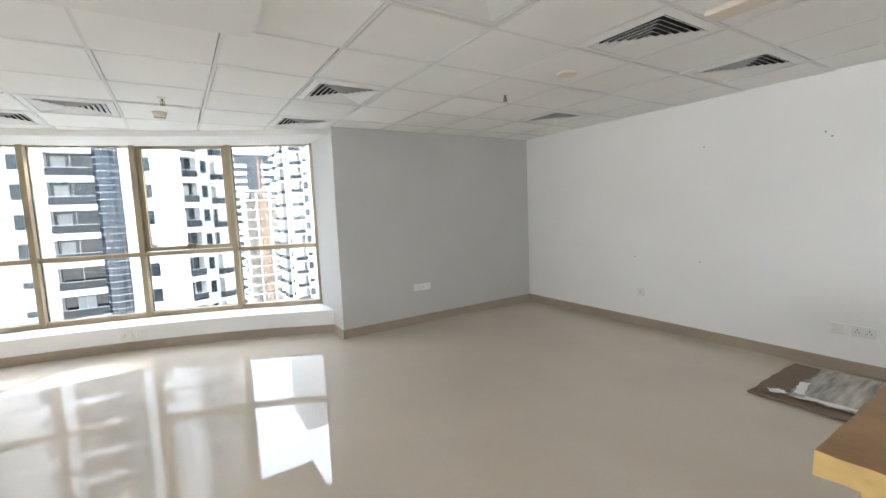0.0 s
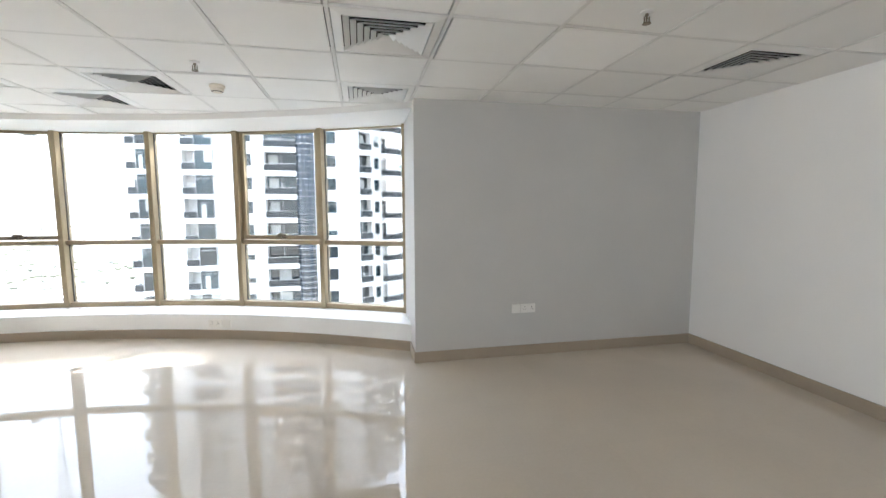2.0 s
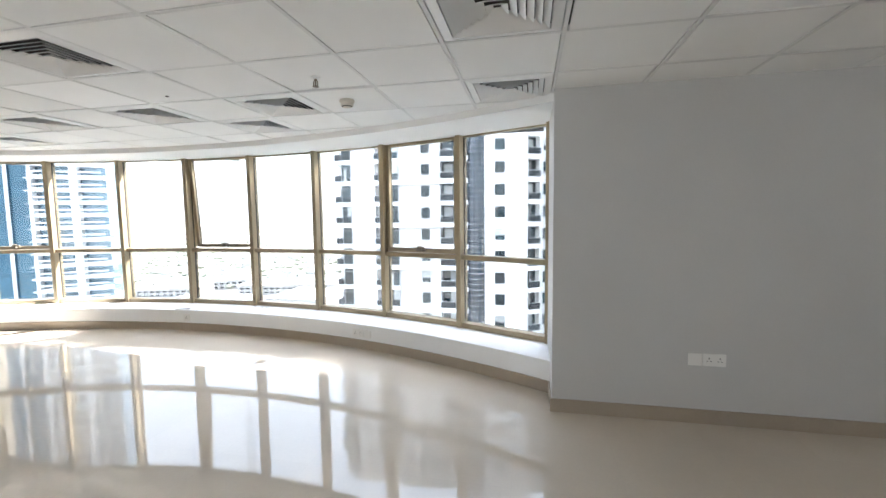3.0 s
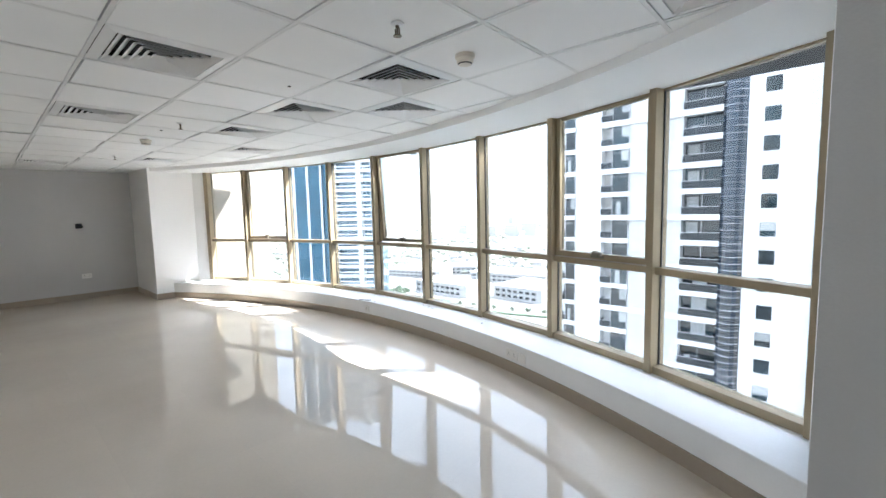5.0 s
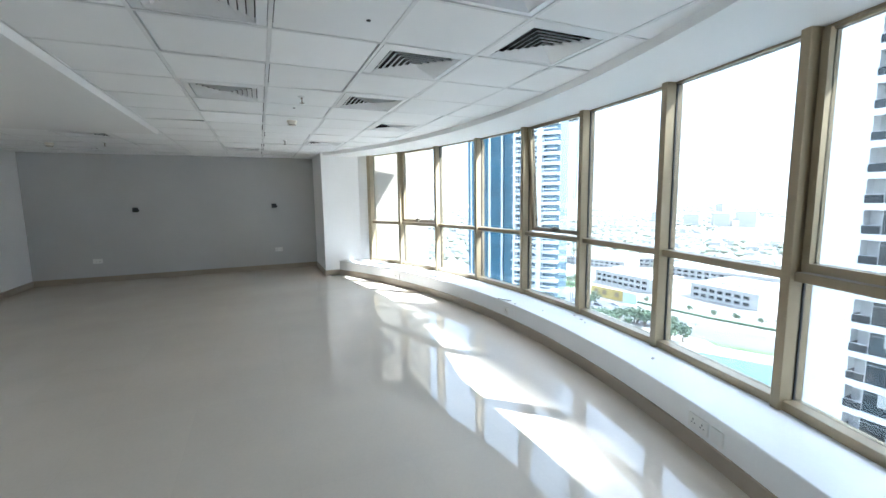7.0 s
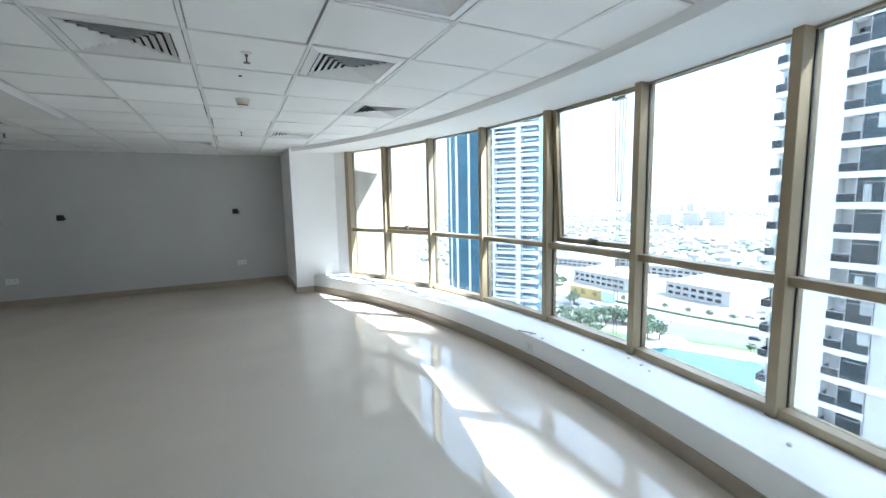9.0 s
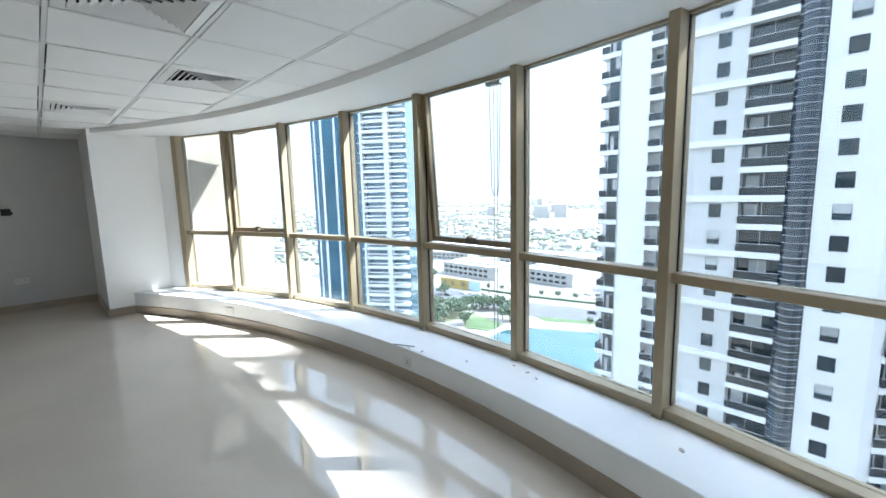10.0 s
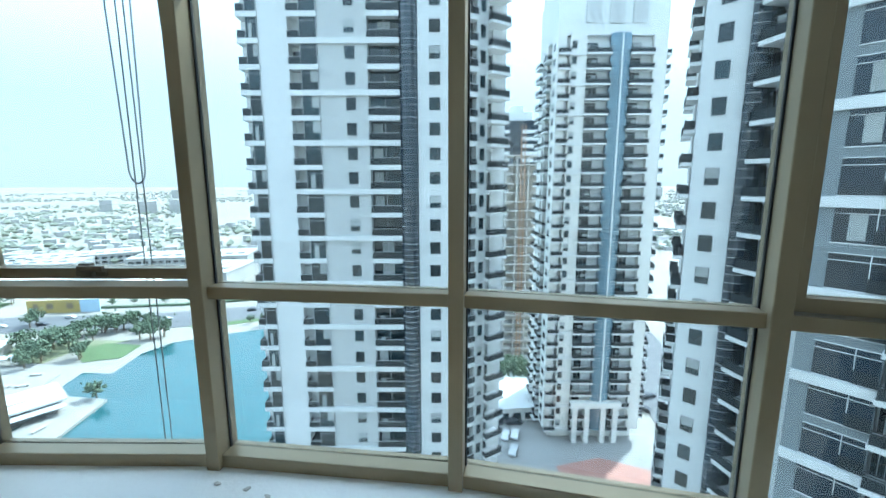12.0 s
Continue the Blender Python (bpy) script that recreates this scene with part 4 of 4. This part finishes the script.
tower_seg(tc, (25.2, 43.8), (26.2, 39.4), GZ, TOP, [(0, 1.6, "glass"), (1.6, 4.62, "balc")], cache)
tower_seg(tc, (26.2, 39.4), (24.5, 34.5), GZ, TOP, [(0, 5.18, "blank", T_GREY)], cache)
tower_seg(tc, (24.5, 34.5), (31.0, 26.5), GZ, TOP, [(0, 1.0, "blank", T_SHADED), (1.0, 4.6, "bigwin", T_SHADED), (4.6, 7.0, "balc"), (7.0, 10.3, "bigwin", T_SHADED)], cache, band=(0, 10.3))
tower_core(tc, [(30.5, 58), (25.2, 47.8), (27.2, 45.2), (28.2, 40), (26.6, 35.6), (48, 40), (48, 60)], GZ, TOP, T_GREY)
bm = bmesh.new()
prism(bm, [(26.6, 34.6), (32.6, 27.5), (50, 30), (50, 46), (28, 46)], GZ, TOP)
part("core", bm, T_GREY, tc)
# made-up boxes above the unseen roofline, placed to block the sun
bm = bmesh.new()
box(bm, 26.3, 36.0, TOP, 47, 44, 50.0)
box(bm, 26.1, 35.8, 49.5, 47.2, 44.2, 50.1)
box(bm, 30.7, 36.0, 50.1, 47, 36.4, 58)
part("roof_shade_block", bm, T_GREY, tc, "added unseen roof block that shades the room from the sun")

cache = {}
tb = thing("apartment_tower", "tall apartment tower with blue central glazing and dark balconies", "tower", "apartment towers")
tower_seg(tb, (22.5, 118), (23.0, 102), GZ + 3.2, 32.9, [(0.5, 4.5, "balc"), (4.5, 7.5, "win", T_BEIGE, 0.3, 0.7), (7.5, 11.5, "balc"), (11.5, 16.2, "win", T_BEIGE, 0.3, 0.7)], cache)
tower_seg(tb, (23.0, 102), (47.0, 102), GZ + 3.2, 32.9, [
    (0.2, 2.8, "balc"), (2.8, 4.6, "win", T_BEIGE, 0.2, 0.8), (4.6, 6.4, "blank", T_BEIGE), (6.4, 11.6, "balc"), (11.6, 16.0, "glass", T_SKYGLASS), (16.0, 21.0, "balc"), (21.0, 23.9, "blank", T_BEIGE)], cache, band=(2.8, 6.4))
tower_seg(tb, (47.0, 102), (49.3, 110), GZ + 6.4, 32.9, [(0.2, 3.6, "balc"), (3.6, 5, "blank"), (5, 8.2, "balc")], cache)
tower_core(tb, [(24.1, 118), (24.6, 103.7), (46, 103.7), (47.8, 111), (47.8, 124), (24.1, 124)], GZ, 45, T_BEIGE)
bm = bmesh.new()
prism(bm, [(23.0, 102.2), (47.0, 102.2), (48.8, 110), (48.4, 116), (22.8, 116)], 32.6, 52)
for x in (29, 34, 39):
    box(bm, x, 101.9, 35, x + 3.2, 102.4, 39.5, 1)
part("crown", bm, [T_WHITE, T_GREY], tb)
bm = bmesh.new()
box(bm, 36.65, 100.9, GZ + 11, 36.95, 101.3, 32.6)
part("centre_fin", bm, T_WHITE, tb, "slim white fin up the glazing")
bm = bmesh.new()
for x in (30, 33, 37, 40):
    box(bm, x, 100.6, GZ, x + 1.2, 102.2, GZ + 9.6)
box(bm, 29.4, 100.4, GZ + 9.6, 41.8, 102.2, GZ + 11)
part("entrance_portal", bm, T_BEIGE, tb)

# tower with slatted white balconies and a dark blue glass end, across the water
cache = {}
te = thing("office_tower", "slim tower with dark blue glass and white slatted balconies", "tower", at=pose(-0.8, 4.1, 0, 0, 0, -1.0) @ pose(0.8, -4.1, 0))
E1, E2 = (-130, 80), (-113, 92.5)
bm = bmesh.new()
prism(bm, [(-139, 72), (-134.5, 73.2), (-129.5, 80.5), (-134, 92), (-141, 84)], GZ, 75)
part("curtain_wall", bm, T_TEAL, te, "dark blue glass end")
bm = bmesh.new()
for x, y in ((-137.2, 72.5), (-134.3, 73.3), (-131.8, 76.9), (-129.4, 80.6)):
    box(bm, x - 0.3, y - 0.3, GZ, x + 0.3, y + 0.3, 75)
part("white_fins", bm, T_WHITE, te)
dd = Vector((E2[0] - E1[0], E2[1] - E1[1]))
LE = dd.length
base = pose(E1[0], E1[1], 0, 0, 0, math.degrees(math.atan2(dd.y, dd.x)))
bm = bmesh.new()
box(bm, 5.6, 1.4, GZ, LE, 12, 75)
part("core", bm, T_SKYGLASS, te, at=base)
bm = bmesh.new()
box(bm, 0, 0.9, GZ, 5.6, 12, 75)
part("glass_flank", bm, T_TEAL, te, "dark blue glass flank", at=base)
for a, wide in ((5.6, 0.7), (14.0, 1.6)):
    bm = bmesh.new()
    box(bm, a, -1.3, GZ, a + wide, 1.4, 75)
    part("pier", bm, T_WHITE, te, at=base)
bm = bmesh.new()
box(bm, 6.0, -1.1, 0, LE, 1.4, 1.0)
box(bm, 4.4, -0.4, 0.1, 6.0, 1.4, 0.4)
box(bm, 6.4, -1.05, 1.7, LE - 0.4, -0.9, 2.1)
slab = finish(bm, "balcony", T_WHITE)
for f in range(int(139 / 3.3)):
    again("balcony", slab, te, base @ pose(0, 0, GZ + f * 3.3))

# far banded tower and the unfinished block in front of it
tf = thing("apartment_tower", "distant white banded tower with blue glass", "tower", "apartment towers")
bm = bmesh.new()
box(bm, 21, 201, GZ, 41, 220, 28)
part("core", bm, T_BLUE, tf)
bm = bmesh.new()
box(bm, 20, 200, 0, 27.5, 221, 1.5)
box(bm, 33.5, 200, 0, 41.6, 221, 1.5)
fl = finish(bm, "balcony", T_WHITE)
for f in range(28):
    again("balcony", fl, tf, pose(0, 0, GZ + f * FLH))
bm = bmesh.new()
box(bm, 24, 203, 28, 38, 218, 32), box(bm, 29, 205, 32, 34, 214, 35)
part("crown", bm, T_WHITE, tf)
tu = thing("unfinished_block", "unfinished concrete block wrapped in brown scaffolding", "building")
bm = bmesh.new()
for f in range(24):
    box(bm, 19, 152, GZ + f * FLH, 31.5, 166, GZ + f * FLH + 0.5)
for x in (19.3, 23, 27, 30.8):
    for y in (152.3, 159):
        box(bm, x, y, GZ, x + 0.6, y + 0.6, GZ + 23 * FLH)
part("frame", bm, T_CONC, tu)
bm = bmesh.new()
box(bm, 20.5, 156.5, GZ, 30.5, 164, GZ + 22 * FLH)
part("infill", bm, T_BRICK, tu)
bm = bmesh.new()
for x in (24.2, 25.5):
    box(bm, x, 150.8, GZ, x + 0.25, 151.1, 20)
for f in range(50):
    box(bm, 24.2, 150.8, GZ + f * 1.65, 25.75, 151.1, GZ + f * 1.65 + 0.15)
part("hoist_mast", bm, mat("rusty_mast", (0.45, 0.26, 0.15), 0.8), tu, "rusty orange hoist mast")

# low white sheds and a yellow hoarding beyond the lake
rnd = random.Random(11)


def shed(x, y, w, d, h, turn):
    t = thing("warehouse", "long low white warehouse with a row of dark windows", "warehouse", "low warehouses", at=pose(x, y, GZ, 0, 0, turn))
    bm = bmesh.new()
    box(bm, -w / 2, -d / 2, 0, w / 2, d / 2, h)
    part("wall", bm, LOWRISE, t)
    bm = bmesh.new()
    box(bm, -w / 2 - 0.5, -d / 2 - 0.5, h, w / 2 + 0.5, d / 2 + 0.5, h + 0.6)
    for k in range(int(w / 9)):
        box(bm, -w / 2 + 3 + 9 * k, -d / 4, h + 0.6, -w / 2 + 8 + 9 * k, d / 4, h + 1.6)
    part("roof", bm, SHEDROOF, t)
    bm = bmesh.new()
    for z0 in (0.18, 0.6):
        box(bm, 0, -d / 2 - 0.15, h * z0, 3.2, -d / 2 + 0.05, h * (z0 + 0.2))
    me = finish(bm, "window", T_RAIL)
    for k in range(int(w / 5) - 1):
        again("window", me, t, pose(-w / 2 + 2 + 5 * k, 0, 0))


for q in ((-217, 252, 52, 27, 9, 2), (-157, 276, 40, 42, 9, 0), (-104, 282, 34, 40, 8, 4), (-290, 330, 80, 30, 8, 34), (-200, 330, 84, 36, 8, 12), (-105, 352, 84, 36, 9, 10), (-300, 300, 60, 30, 7, 16), (-20, 330, 70, 30, 8, 8)):
    shed(*q)
hb = thing("hoarding", "long yellow printed site hoarding by the road", "hoarding", at=pose(-196, 205, GZ, 0, 0, 8))
bm = bmesh.new()
box(bm, -14, -0.3, 0, 10, 0.3, 6.5)
part("panel", bm, YELLOW, hb)
bm = bmesh.new()
box(bm, 10, -0.3, 0, 19, 0.3, 6.5)
part("panel", bm, mat("pale_blue_board", (0.45, 0.58, 0.70), 0.6), hb, "pale blue end panel")
bm = bmesh.new()
for x, w in ((-11, 4), (-5, 5), (4, 5)):
    box(bm, x, -0.5, 2, x + w * 0.6, -0.31, 5)
part("print", bm, mat("board_print", (0.2, 0.16, 0.1), 0.7), hb, "dark print bars")
bm = bmesh.new()
box(bm, -8, -5, 0, 8, 5, 3.6)
box(bm, -8.6, -5.6, 3.6, 8.6, 5.6, 4.1, 1)
for k in range(4):
    box(bm, -7 + 4 * k, -5.1, 1, -4.6 + 4 * k, -4.9, 2.9, 2)
solid("lakeside_pavilion", bm, [LOWRISE, T_WHITE, T_GLASS], "low white pavilion on the lake terrace", "pavilion", at=pose(-177, 151, GZ, 0, 0, 20))
flat("pavement_quay", [(-109, 116), (-125, 129), (-142, 106), (-126, 93)], 0.45, PAVE, "pale paved quay under the lakeside restaurant", "pavement")
rest = thing("lakeside_restaurant", "long low white restaurant with a flat roof by the lake", "building", at=pose(-123.5, 109.5, GZ + 0.45, 0, 0, -39))
bm = bmesh.new()
box(bm, -6, -11.5, 0, 6, 11.5, 3.4)
part("wall", bm, T_CONC, rest)
bm = bmesh.new()
box(bm, -7.2, -12.6, 3.4, 7.4, 12.6, 4.0)
box(bm, -3, -8, 4.0, 2, 5, 4.5)
part("roof", bm, T_WHITE, rest, "flat white overhanging roof")
bm = bmesh.new()
box(bm, 6.0, 0, 0.5, 6.12, 2.2, 2.9)
pane = finish(bm, "window", T_GLASS)
for k in range(8):
    again("window", pane, rest, pose(0, -11 + 2.8 * k, 0))
bm = bmesh.new()
box(bm, 7.0, -12, 2.6, 10.5, 12, 2.75)
part("awning", bm, T_GREY, rest, "grey awning over the terrace")
for x, y, turn in ((-159, 143, 24), (-164, 138, 24), (-156, 133, 30)):
    t = thing("shade_canopy", "white flat shade canopy on four posts", "canopy", "terrace canopies", at=pose(x, y, GZ + 0.5, 0, 0, turn))
    bm = bmesh.new()
    box(bm, -3.5, -2.2, 2.8, 3.5, 2.2, 3.05)
    part("roof", bm, T_WHITE, t)
    for px, py in ((-3.3, -2), (3.1, -2), (-3.3, 1.8), (3.1, 1.8)):
        bm = bmesh.new()
        box(bm, px, py, 0, px + 0.2, py + 0.2, 2.8)
        part("post", bm, T_WHITE, t)
for x, y, turn in ((-146, 129, 30), (-142, 127, 25), (-150, 131, 30), (-137, 128, 20), (-140, 136, 14), (-112, 112, 80), (-108, 104, 80)):
    bm = bmesh.new()
    box(bm, -1.6, -0.35, 0, -1.2, 0.35, 0.45)
    box(bm, 1.2, -0.35, 0, 1.6, 0.35, 0.45)
    box(bm, -1.9, -0.45, 0.45, 1.9, 0.45, 0.6)
    solid("bench", bm, T_CONC, "grey concrete bench on the lakeside terrace", "bench", group="terrace benches", at=pose(x, y, GZ + (0.9 if x > -120 else 0.5), 0, 0, turn))
bm = bmesh.new()
box(bm, -8, -11, 0, 8, 11, 6)
box(bm, -8.3, -11.3, 6, 8.3, 11.3, 6.5, 1)
for k in range(4):
    box(bm, -6 + 3.4 * k, -11.1, 1, -3.8 + 3.4 * k, -10.9, 4, 2)
box(bm, 2, -14, 2.9, 8, -11, 3.2, 1)
solid("podium_building", bm, [T_BEIGE, T_WHITE, T_GLASS], "low podium building with a flat white roof", "building", at=pose(18.3, 121.5, GZ, 0, 0, 6) @ Matrix.Diagonal((1, 1, 0.62, 1)))


def car(x, y, turn, paint):
    t = thing("car", "small parked car far below", "car", "parked cars", at=pose(x, y, GZ + 0.13, 0, 0, turn))
    bm = bmesh.new()
    prof = [(-2.2, 0.35), (2.2, 0.35), (2.25, 0.75), (1.3, 0.9), (0.7, 1.42), (-1.2, 1.45), (-2.0, 0.95), (-2.25, 0.85)]
    lo = [bm.verts.new((px, -0.88, pz)) for px, pz in prof]
    hi = [bm.verts.new((px, 0.88, pz)) for px, pz in prof]
    bm.faces.new(lo), bm.faces.new(hi[::-1])
    for k in range(len(prof)):
        bm.faces.new((lo[k], hi[k], hi[(k + 1) % len(prof)], lo[(k + 1) % len(prof)]))
    bmesh.ops.recalc_face_normals(bm, faces=bm.faces[:])
    part("body", bm, paint, t)
    bm = bmesh.new()
    box(bm, -1.25, -0.9, 0.92, 0.85, 0.9, 1.36)
    part("side_window", bm, T_GLASS, t)
    for wx in (-1.4, 1.4):
        for wy in (-0.82, 0.82):
            bm = bmesh.new()
            lathe(bm, [(0.34, -0.1), (0.34, 0.1)], 12, m=pose(wx, wy, 0.34, 90, 0, 0))
            part("wheel", bm, BLACKP, t)


CARDARK = mat("car_dark", (0.05, 0.05, 0.06), 0.25)
for x, y, a, p in ((14, 103, 70, CARPAINT), (16.5, 103.5, 70, CARPAINT), (15, 97, 70, CARPAINT), (8, 101, 70, CARPAINT), (12, 109, 5, CARDARK), (17, 109, 5, CARDARK), (55, 116, 140, CARDARK), (60, 123, 20, CARDARK),
                   (-202, 183, 8, CARPAINT), (-186, 186, 8, CARDARK), (-167, 194, 8, CARDARK), (-134, 194, 10, CARPAINT), (-100, 208, 22, CARDARK), (-70, 219, 20, CARPAINT), (-30, 233, 16, CARPAINT), (-120, 243, 15, CARPAINT), (-114, 245, 15, CARDARK), (-108, 247, 15, CARPAINT), (-96, 250, 15, CARPAINT), (-84, 254, 15, CARDARK), (-182, 196, 8, CARPAINT)):
    car(x, y, a, p)


# trees: tapered trunk, limbs and a crown of many leaf clumps
def tree_meshes(seed):
    rn = random.Random(seed)
    bm = bmesh.new()
    lathe(bm, [(0.28, 0), (0.2, 1.4), (0.13, 2.8), (0.05, 4.2)], 7)
    for _ in range(4):
        lathe(bm, [(0.09, 0), (0.03, 2.2)], 5, m=pose(0, 0, 1.7 + rn.random(), rn.uniform(25, 50), 0, rn.uniform(0, 360)))
    trunk = finish(bm, "trunk", BARK)
    bm = bmesh.new()
    for _ in range(70):
        u, v, w = rn.gauss(0, 1.15), rn.gauss(0, 1.15), rn.gauss(0, 0.8)
        r = rn.uniform(0.3, 0.75)
        m = pose(u, v, 4.2 + w, rn.uniform(0, 360), rn.uniform(0, 360), 0) @ Matrix.Diagonal((r, r * 0.8, r * 0.5, 1))
        bmesh.ops.create_icosphere(bm, subdivisions=1, radius=1, matrix=m)
    for vtx in bm.verts:
        vtx.co += Vector((rn.uniform(-1, 1), rn.uniform(-1, 1), rn.uniform(-1, 1))) * 0.12
    return trunk, finish(bm, "crown", LEAF)


kinds = [tree_meshes(k) for k in range(4)]


def tree(x, y, s, k):
    t = thing("tree", "leafy green tree in the lakeside park", "tree", "park trees", at=pose(x, y, GZ, 0, 0, (x * 37) % 360) @ Matrix.Diagonal((s, s, s, 1)))
    again("trunk", kinds[k][0], t, Matrix())
    again("crown", kinds[k][1], t, Matrix())


rnd = random.Random(21)
for x, y, n, spread in ((-160, 154, 6, 3.5), (-165, 163, 5, 4), (-157, 171, 5, 4), (-152, 160, 5, 4), (-140, 152, 3, 3), (-151, 146, 3, 3), (-153, 177, 3, 2), (-147, 179, 3, 2), (-141, 181, 3, 2), (-132, 181, 3, 2), (-236, 214, 5, 5), (-190, 186, 2, 2), (-128, 170, 3, 4), (-108, 120, 1, 1)):
    for _ in range(n):
        tree(x + rnd.gauss(0, spread), y + rnd.gauss(0, spread), rnd.uniform(0.8, 1.45), rnd.randrange(4))
for _ in range(14):
    f = rnd.random()
    tree(-108 + 100 * f, 184 + 22 * f + rnd.gauss(0, 2), rnd.uniform(0.6, 1.1), rnd.randrange(4))
for k in range(16):
    tree(-178 + 12 * k + rnd.gauss(0, 2), 215 + 2.6 * k + rnd.gauss(0, 1), rnd.uniform(0.6, 1.0), rnd.randrange(4))
for _ in range(16):
    tree(rnd.uniform(-95, -25), rnd.uniform(236, 262), rnd.uniform(0.9, 1.5), rnd.randrange(4))
for _ in range(12):
    tree(rnd.uniform(14, 24), rnd.uniform(128, 136), rnd.uniform(1.0, 1.4), rnd.randrange(4))
for _ in range(14):
    tree(rnd.uniform(58, 84), rnd.uniform(150, 300), rnd.uniform(1.0, 1.6), rnd.randrange(4))

# the far suburb: low houses and trees, past counting
rnd = random.Random(31)
bm = bmesh.new()
verts, faces = [], []
gv, gf = [], []


def add_box(vs, fs, x, y, w, d, h, a, z=GZ):
    c, s = math.cos(a), math.sin(a)
    n = len(vs)
    for dz in (0, h):
        for u, v in ((-w, -d), (w, -d), (w, d), (-w, d)):
            vs.append((x + u * c - v * s, y + u * s + v * c, z + dz))
    fs.extend([(n + 4, n + 5, n + 6, n + 7), (n, n + 1, n + 5, n + 4), (n + 1, n + 2, n + 6, n + 5), (n + 2, n + 3, n + 7, n + 6), (n + 3, n, n + 4, n + 7)])


for _ in range(4200):
    r = 430 * math.exp(rnd.random() ** 0.8 * 1.95)
    b = radians(rnd.uniform(-86, 40))
    x, y = r * math.sin(b), r * math.cos(b)
    if noise.noise(Vector((x / 260, y / 260, 0.3))) > 0.12:
        continue
    if rnd.random() < 0.55:
        add_box(verts, faces, x, y, rnd.uniform(3.5, 7), rnd.uniform(3, 6.5), rnd.uniform(3, 7), rnd.uniform(0, 0.5))
        if r > 1000 and rnd.random() < 0.012:
            add_box(verts, faces, x + 20, y, 12, 12, rnd.uniform(18, 40), 0.2)
    for _ in range(3):
        ox, oy = x + rnd.gauss(0, 14), y + rnd.gauss(0, 14)
        s = rnd.uniform(2, 5)
        n = len(gv)
        for u, v, w in ((0, 0, 1.5), (1, 0.2, 0.7), (0.2, 1, 0.8), (-1, 0.1, 0.6), (-0.1, -1, 0.75), (0, 0, 0)):
            gv.append((ox + u * s * rnd.uniform(0.7, 1.3), oy + v * s * rnd.uniform(0.7, 1.3), GZ + w * s))
        for q in ((0, 1, 2), (0, 2, 3), (0, 3, 4), (0, 4, 1), (5, 2, 1), (5, 3, 2), (5, 4, 3), (5, 1, 4)):
            gf.append(tuple(n + i for i in q))
bm.free()
for x, y, w, h in ((-560, 880, 16, 27), (-520, 900, 14, 31), (-610, 860, 15, 24)):
    add_box(verts, faces, x, y, w, w, h, 0.4)
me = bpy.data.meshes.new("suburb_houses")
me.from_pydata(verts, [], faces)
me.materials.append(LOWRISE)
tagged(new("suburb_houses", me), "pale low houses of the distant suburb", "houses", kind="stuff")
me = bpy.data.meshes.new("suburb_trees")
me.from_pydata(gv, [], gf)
# far greens paled in the colour itself, in place of haze
me.materials.append(mat("hazed_foliage", (0.23, 0.245, 0.19), 0.95, vary=0.25, scale=0.02))
tagged(new("suburb_trees", me), "green trees of the distant suburb, paled to imitate haze", "trees", kind="stuff")

# torn white paper strips along the board's edges
for k, (x, y, w, d, a) in enumerate(((3.48, 0.23, 0.05, 0.8, 3), (3.5, 1.05, 0.25, 0.05, 10), (3.44, 1.13, 0.06, 0.09, 40))):
    bm = bmesh.new()
    sheet(bm, w, d, 0.0, 0.002, 0.006, 40 + k, 6, 14, ragged=0.012)
    solid("paper_scrap", bm, PLASTIC, "torn strip of white paper on the board", "paper", group="paper scraps", at=pose(x, y, 0.043, 0, 0, a))
